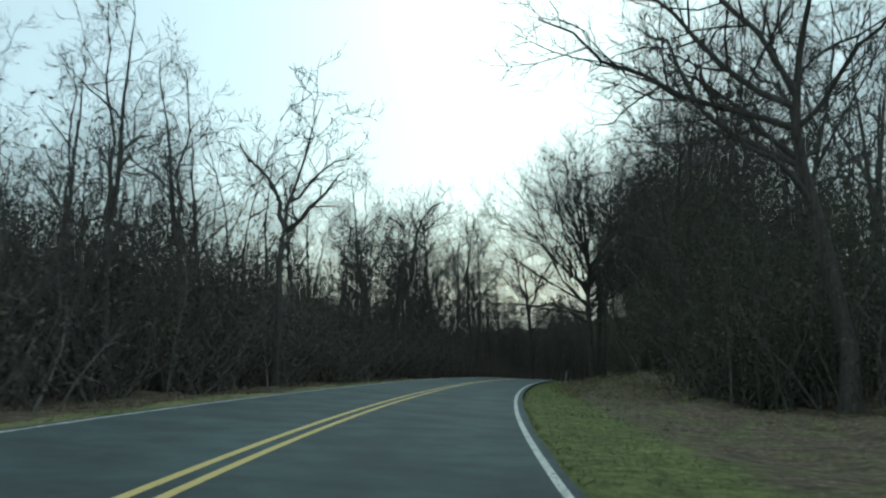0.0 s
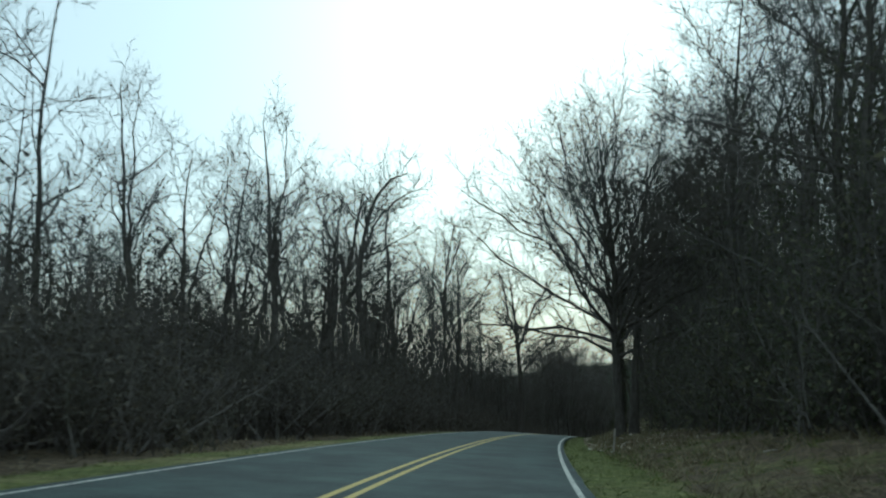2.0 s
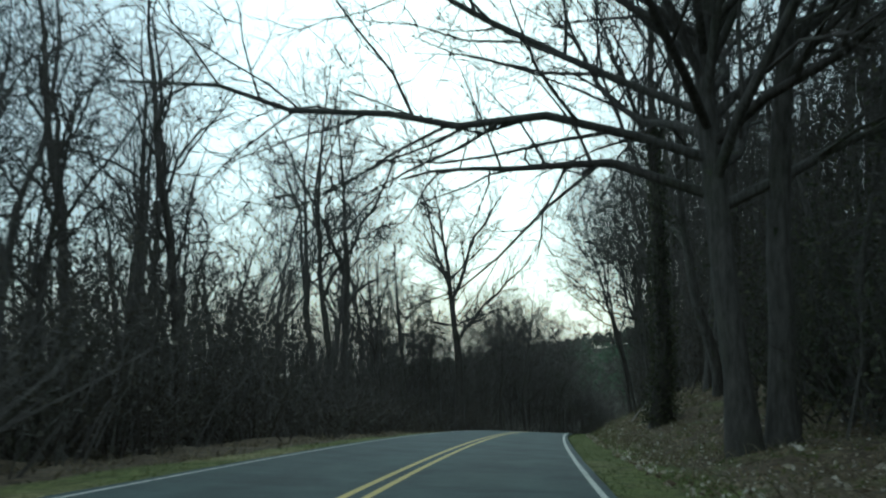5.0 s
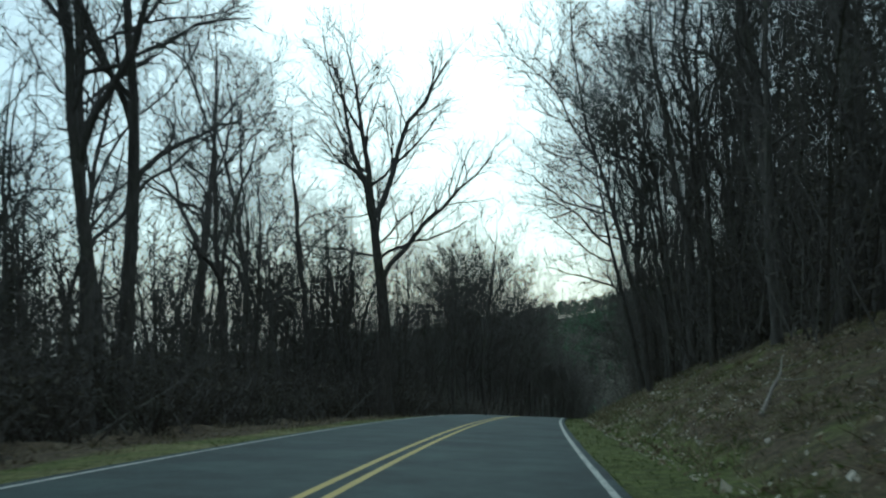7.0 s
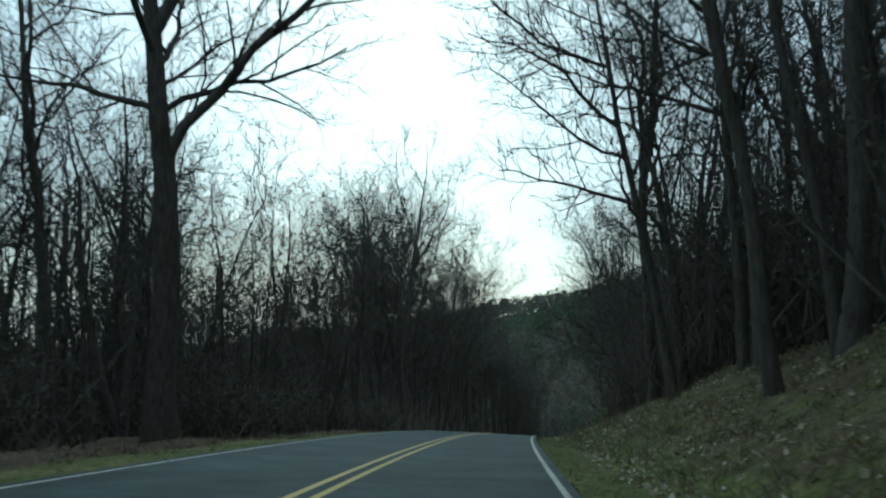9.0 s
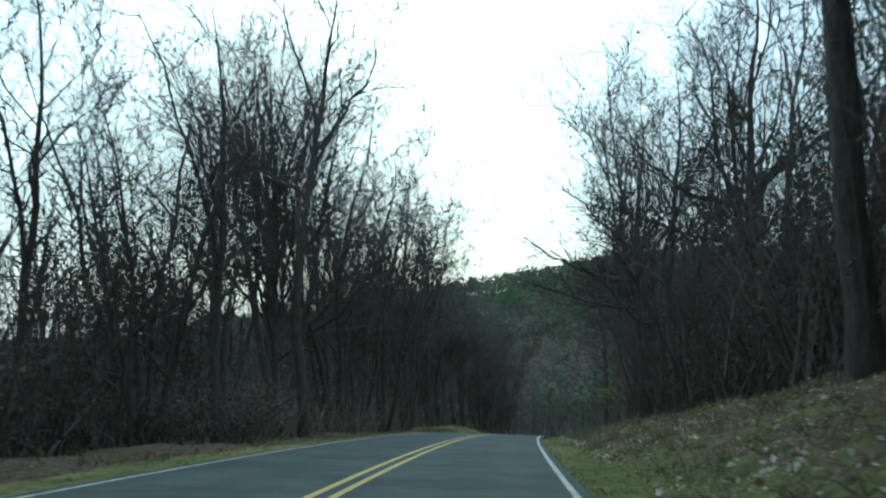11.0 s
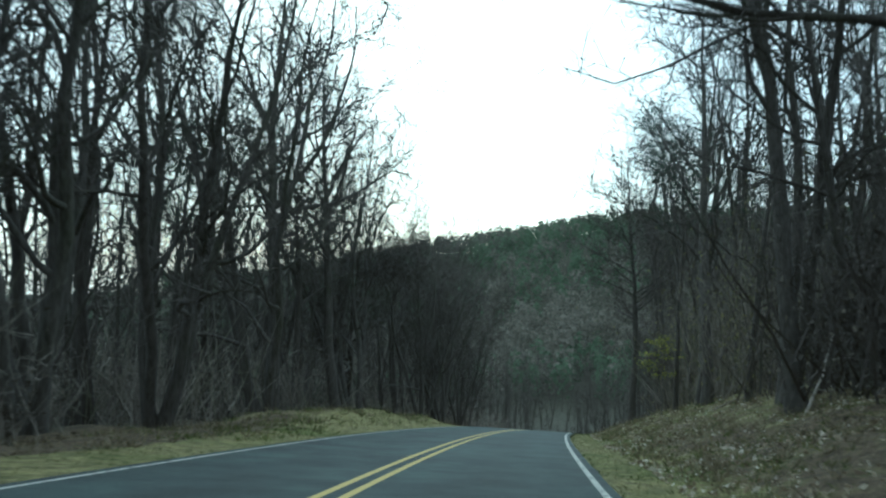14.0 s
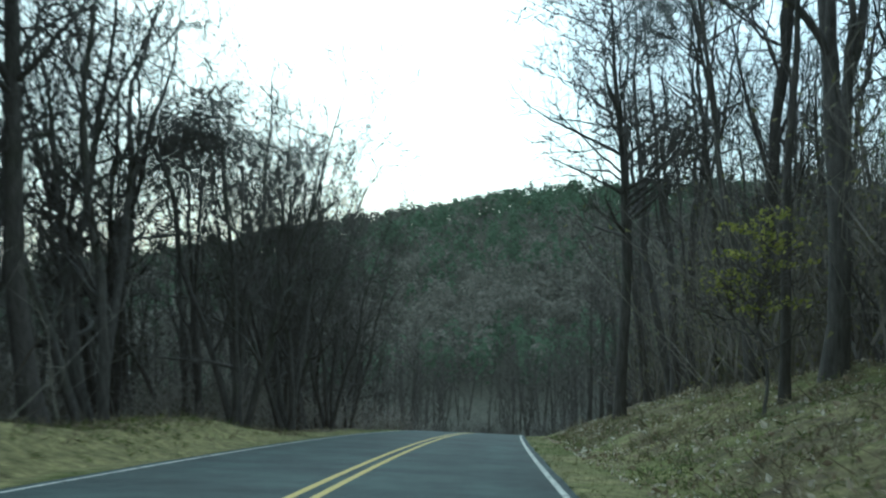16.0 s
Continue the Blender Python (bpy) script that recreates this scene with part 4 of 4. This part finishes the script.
plain_woods("valley_woods", "grey leafless woods in the dip beyond the road", ((1100, 345, 500, -110, 110, 12, 20),), 18)
plain_woods("back_woods", "grey leafless woods behind trees of the lower side", ((150, 25, 190, -62, -26, 13, 20), (300, 185, 345, -80, -30, 16, 24), (100, 55, 120, -34, -19, 8, 11.5), (130, 120, 190, -36, -20, 10, 14), (130, 185, 255, -36, -20, 11, 15), (80, 290, 345, -40, -22, 12, 16)), 19)
plain_woods("back_woods", "grey leafless woods up the slope above the road", ((110, 50, 135, 20, 38, 15, 22), (150, 135, 225, 14, 34, 16, 24), (130, 225, 345, 14, 34, 13, 22)), 20)


# ---- leaf litter and grass ----
def scattered_leaves():
    rng = np.random.default_rng(41)
    n = 46000
    s = rng.uniform(70, 325, n)
    a = 2.3 + 9 * rng.uniform(0, 1, n) ** 1.3
    keep = wavy(s, a, 5.0, 14) + rng.normal(size=n) * 0.6 > -0.15
    v, f = leaves(place(s, a, 0.04)[keep], 0.042 + 0.075 * rng.uniform(0, 1, int(keep.sum())) ** 4, rng, 0.8)
    tagged(mesh_object("fallen_leaves", v, f, LITTER, False), "pale brown dead leaves scattered over the bank", "leaves", "", "stuff")


def tufts(name, label, s0, s1, a0, a1, n, h0, h1, seed, patch=0.0):
    rng = np.random.default_rng(seed)
    s, a = rng.uniform(s0, s1, n), rng.uniform(a0, a1, n)
    keep = wavy(s, a, 4.0, seed + 1) + rng.normal(size=n) * 0.5 > patch
    p = place(s, a, -0.02)[keep]
    m = len(p)
    tip = p + np.stack([rng.normal(size=m) * 0.06, rng.normal(size=m) * 0.06, rng.uniform(h0, h1, m)], -1)
    v, f = spikes(p, tip, np.full(m, 0.009))
    tagged(mesh_object(name, v, f, GRASS, False), label, "grass", "", "stuff")


def weeds(name, label, count, s0, s1, a0, a1, h0, h1, mat, seed):
    """Clumps of bent stalks on the bank."""
    rng = np.random.default_rng(seed)
    s, a = rng.uniform(s0, s1, count), a0 + (a1 - a0) * rng.uniform(0, 1, count) ** 1.3
    keep = wavy(s, a, 6.0, seed) + rng.normal(size=count) * 0.4 > -0.2
    c = np.repeat(place(s, a, -0.02)[keep], 9, 0)
    c = c + rng.normal(size=c.shape) * [0.12, 0.12, 0]
    d = rng.normal(size=c.shape) * [0.7, 0.7, 0.1] + [0, 0, 0.8]
    v, f = ribbons(grown(rng, c, d, rng.uniform(h0, h1, len(c)), 2, 0.3, -0.25), np.full(len(c), 0.013), rng)
    tagged(mesh_object(name, v, f, mat, False), label, "weeds", "", "stuff")


scattered_leaves()
weeds("weeds", "withered tan weed stalks on the bank", 5200, 40, 325, 2.9, 10, 0.2, 0.65, STALK, 81)
weeds("weeds", "olive weed clumps on the bank", 5200, 40, 325, 2.6, 9, 0.12, 0.35, GRASS, 82)
weeds("weeds", "withered weed stalks on the lower verge", 1500, 20, 325, -11, -7.6, 0.15, 0.5, STALK, 83)
weeds("weeds", "olive weed clumps on the grassy mound", 1500, 258, 306, -13, -6.6, 0.1, 0.32, GRASS, 84)
weeds("weeds", "withered tan stalks on the grassy mound", 900, 258, 306, -13, -6.8, 0.12, 0.4, STALK, 85)
tufts("grass", "short green grass on the roadside verge", 10, 330, A_RIGHT + 0.25, 3.4, 18000, 0.03, 0.1, 51, -0.5)
tufts("grass", "short olive grass on the lower verge", 10, 330, -9.0, A_LEFT - 0.25, 18000, 0.03, 0.1, 61, -0.3)
tufts("grass", "tufts of yellowing grass on the bank", 15, 325, 3.2, 9.5, 16000, 0.04, 0.15, 71, 0.1)


# ---- dead wood, marker post and leafy sapling ----
def log(name, label, s, a, heading, length, r, seed, mat=DEAD, climb=0.05):
    rng = np.random.default_rng(seed)
    top = tagged(new(name), label, "log")
    d = np.array([math.cos(heading), math.sin(heading), climb])
    pts, rad = limb_line(rng, (0, 0, r * 0.6), d / np.linalg.norm(d), length, r, 8, 0.07, 0.0)
    part("stem", *tube(pts, rad, 7), mat, top)
    for k in range(3):
        j = 2 + k * 2
        q, w = limb_line(rng, pts[j], turned(d, 0.8, rng.uniform(0, 3)), length * 0.3, rad[j] * 0.6, 4, 0.15, 0.05)
        part("branch", *tube(q, w, 5), mat, top)
    top.matrix_world = Matrix.Translation(Vector(place(s, a)))
    return top


log("fallen_log", "dark rotten log at the foot of the thicket", 38.5, 10.2, 0.3, 2.6, 0.33, 12, BARK, 0.02)
log("fallen_log", "pale weathered fallen trunk lying on the bank", 230.5, 6.8, 0.5, 6.0, 0.08, 3)
log("fallen_log", "pale weathered fallen trunk lying on the bank", 281, 7.4, 0.4, 2.6, 0.05, 4, climb=0.2)
log("fallen_branch", "pale bare branch lying on the slope", 134, 4.6, 0.9, 3.2, 0.05, 5, climb=0.4)
log("fallen_branch", "pale bare branch lying on the slope", 140, 3.2, 0.9, 2.6, 0.05, 6, climb=0.3)
log("fallen_branch", "pale bare branch lying in grass", 58, 6.4, 0.2, 1.4, 0.035, 7, climb=0.2)
log("fallen_branch", "pale bare branch lying in dead leaves", 289, 6.0, 0.3, 2.2, 0.04, 8)
log("leaning_branch", "pale dead branch leaning up from the slope", 266, 8.0, 0.4, 4.5, 0.05, 11, climb=0.9)
log("fallen_branch", "dark bare branch lying across the bank top", 292, 8.2, 0.1, 4.5, 0.06, 9, BARK, 0.1)


def marker_post(s, a):
    top = tagged(new("marker_post"), "weathered pale wooden marker post in the grass", "post")
    bm = bmesh.new()
    bmesh.ops.create_cube(bm, size=1.0, matrix=Matrix.Translation((0, 0, 0.4)) @ Matrix.Diagonal((0.065, 0.045, 1.1, 1)))
    bmesh.ops.bevel(bm, geom=bm.edges[:], offset=0.012, segments=2, affect="EDGES")
    me = bpy.data.meshes.new("post")
    bm.to_mesh(me)
    bm.free()
    me.materials.append(DEAD)
    body = new("post", me)
    body.parent = top
    v, f = tube(np.array([(0, 0, 0.0), (0, 0, 0.02), (0, 0, 0.05)]) + [0, 0, 0.945], [0.042, 0.042, 0.015], 4)
    part("cap", v, f, DEAD, top)
    top.matrix_world = Matrix.Translation(Vector(place(s, a))) @ Matrix.Rotation(radians(4), 4, "Y")


marker_post(68.5, 3.05)


def sapling(s, a):
    """A sapling in first yellow-green leaf."""
    rng = np.random.default_rng(91)
    shape = bare_tree(90, 4.6, 0.05, clear=0.42, spread=0.4, limbs=3, twigs=0.4, level=0.35, drawn=tuple((1.9 + 0.3 * k, 2.4 * k, 0.5, 1.3 - 0.09 * k, 0.028) for k in range(7)))
    pick = []
    for k in range(11):                         # level sprays of leaves
        ang, z = rng.uniform(0, 6.28), 2.3 + 2.2 * k / 10
        out = rng.uniform(0.1, 1.35, (60, 1)) * (1.15 - 0.25 * (z - 2.3))
        way = np.array([math.cos(ang), math.sin(ang), 0.12])
        pick.append([0, 0, z] + way * out + rng.normal(size=(60, 3)) * [0.2, 0.2, 0.07])
    pick = np.concatenate(pick)
    ob = tree("sapling", "slender sapling in bright yellow-green spring leaf", shape, BARK, (leaves(pick, 0.075, rng, 0.6), SPRING, "yellow-green leaves"))
    stand(ob, s, a)


sapling(292.2, 6.2)


def drooping_tree(s, a):
    """A snag over which vines hang like an umbrella."""
    rng = np.random.default_rng(95)
    wood, fine = bare_tree(94, 13.5, 0.2, clear=0.75, spread=0.2, limbs=8, twigs=0.5)
    tip = np.array([0, 0, 12.6])
    sa, sb, ra = [], [], []
    for k in range(170):
        ang = rng.uniform(0, 6.28)
        d = np.array([math.cos(ang) * 0.8, math.sin(ang) * 0.8, rng.uniform(0.2, 0.9)])
        p = tip + rng.normal(size=3) * [0.8, 0.8, 0.8]
        for i in range(7):
            q = p + d * rng.uniform(0.5, 0.8)
            sa.append(p), sb.append(q), ra.append(0.04 - 0.004 * i)
            for j in range(2):
                sa.append(q), sb.append(q + rng.normal(size=3) * 0.4 - [0, 0, 0.25]), ra.append(0.014)
            p, d = q, d * [0.93, 0.93, 1] - [0, 0, 0.3]
    extra = spikes(sa, sb, np.array(ra))
    ob = tree("tree", "snag draped in drooping bare vines like an umbrella", (wood, joined([fine, extra])))
    stand(ob, s, a)


drooping_tree(311.5, -13.2)


def pine_tree(s, a, height, seed):
    """A slender pine with level sprays of needles high on its stem."""
    rng = np.random.default_rng(seed)
    shape = bare_tree(seed, height, 0.14, clear=0.62, spread=0.2, limbs=12, twigs=0.3, lift=-0.02, level=0.35, wander=0.05)
    v = shape[1][0]
    v = v[v[:, 2] > height * 0.6]
    c = v[rng.integers(0, len(v), 1500)] + rng.normal(size=(1500, 3)) * [0.25, 0.25, 0.1]
    d = unit(rng.normal(size=(1500, 3)) * [1, 1, 0.6])
    ob = tree("pine_tree", "slender pine with sparse level green sprays", shape, BARK, (slivers(c, c + d * 0.32, 0.035, rng), PINE, "green needles"))
    stand(ob, s, a)


pine_tree(289, -21, 17.0, 97)
pine_tree(294, 7.2, 18.5, 98)
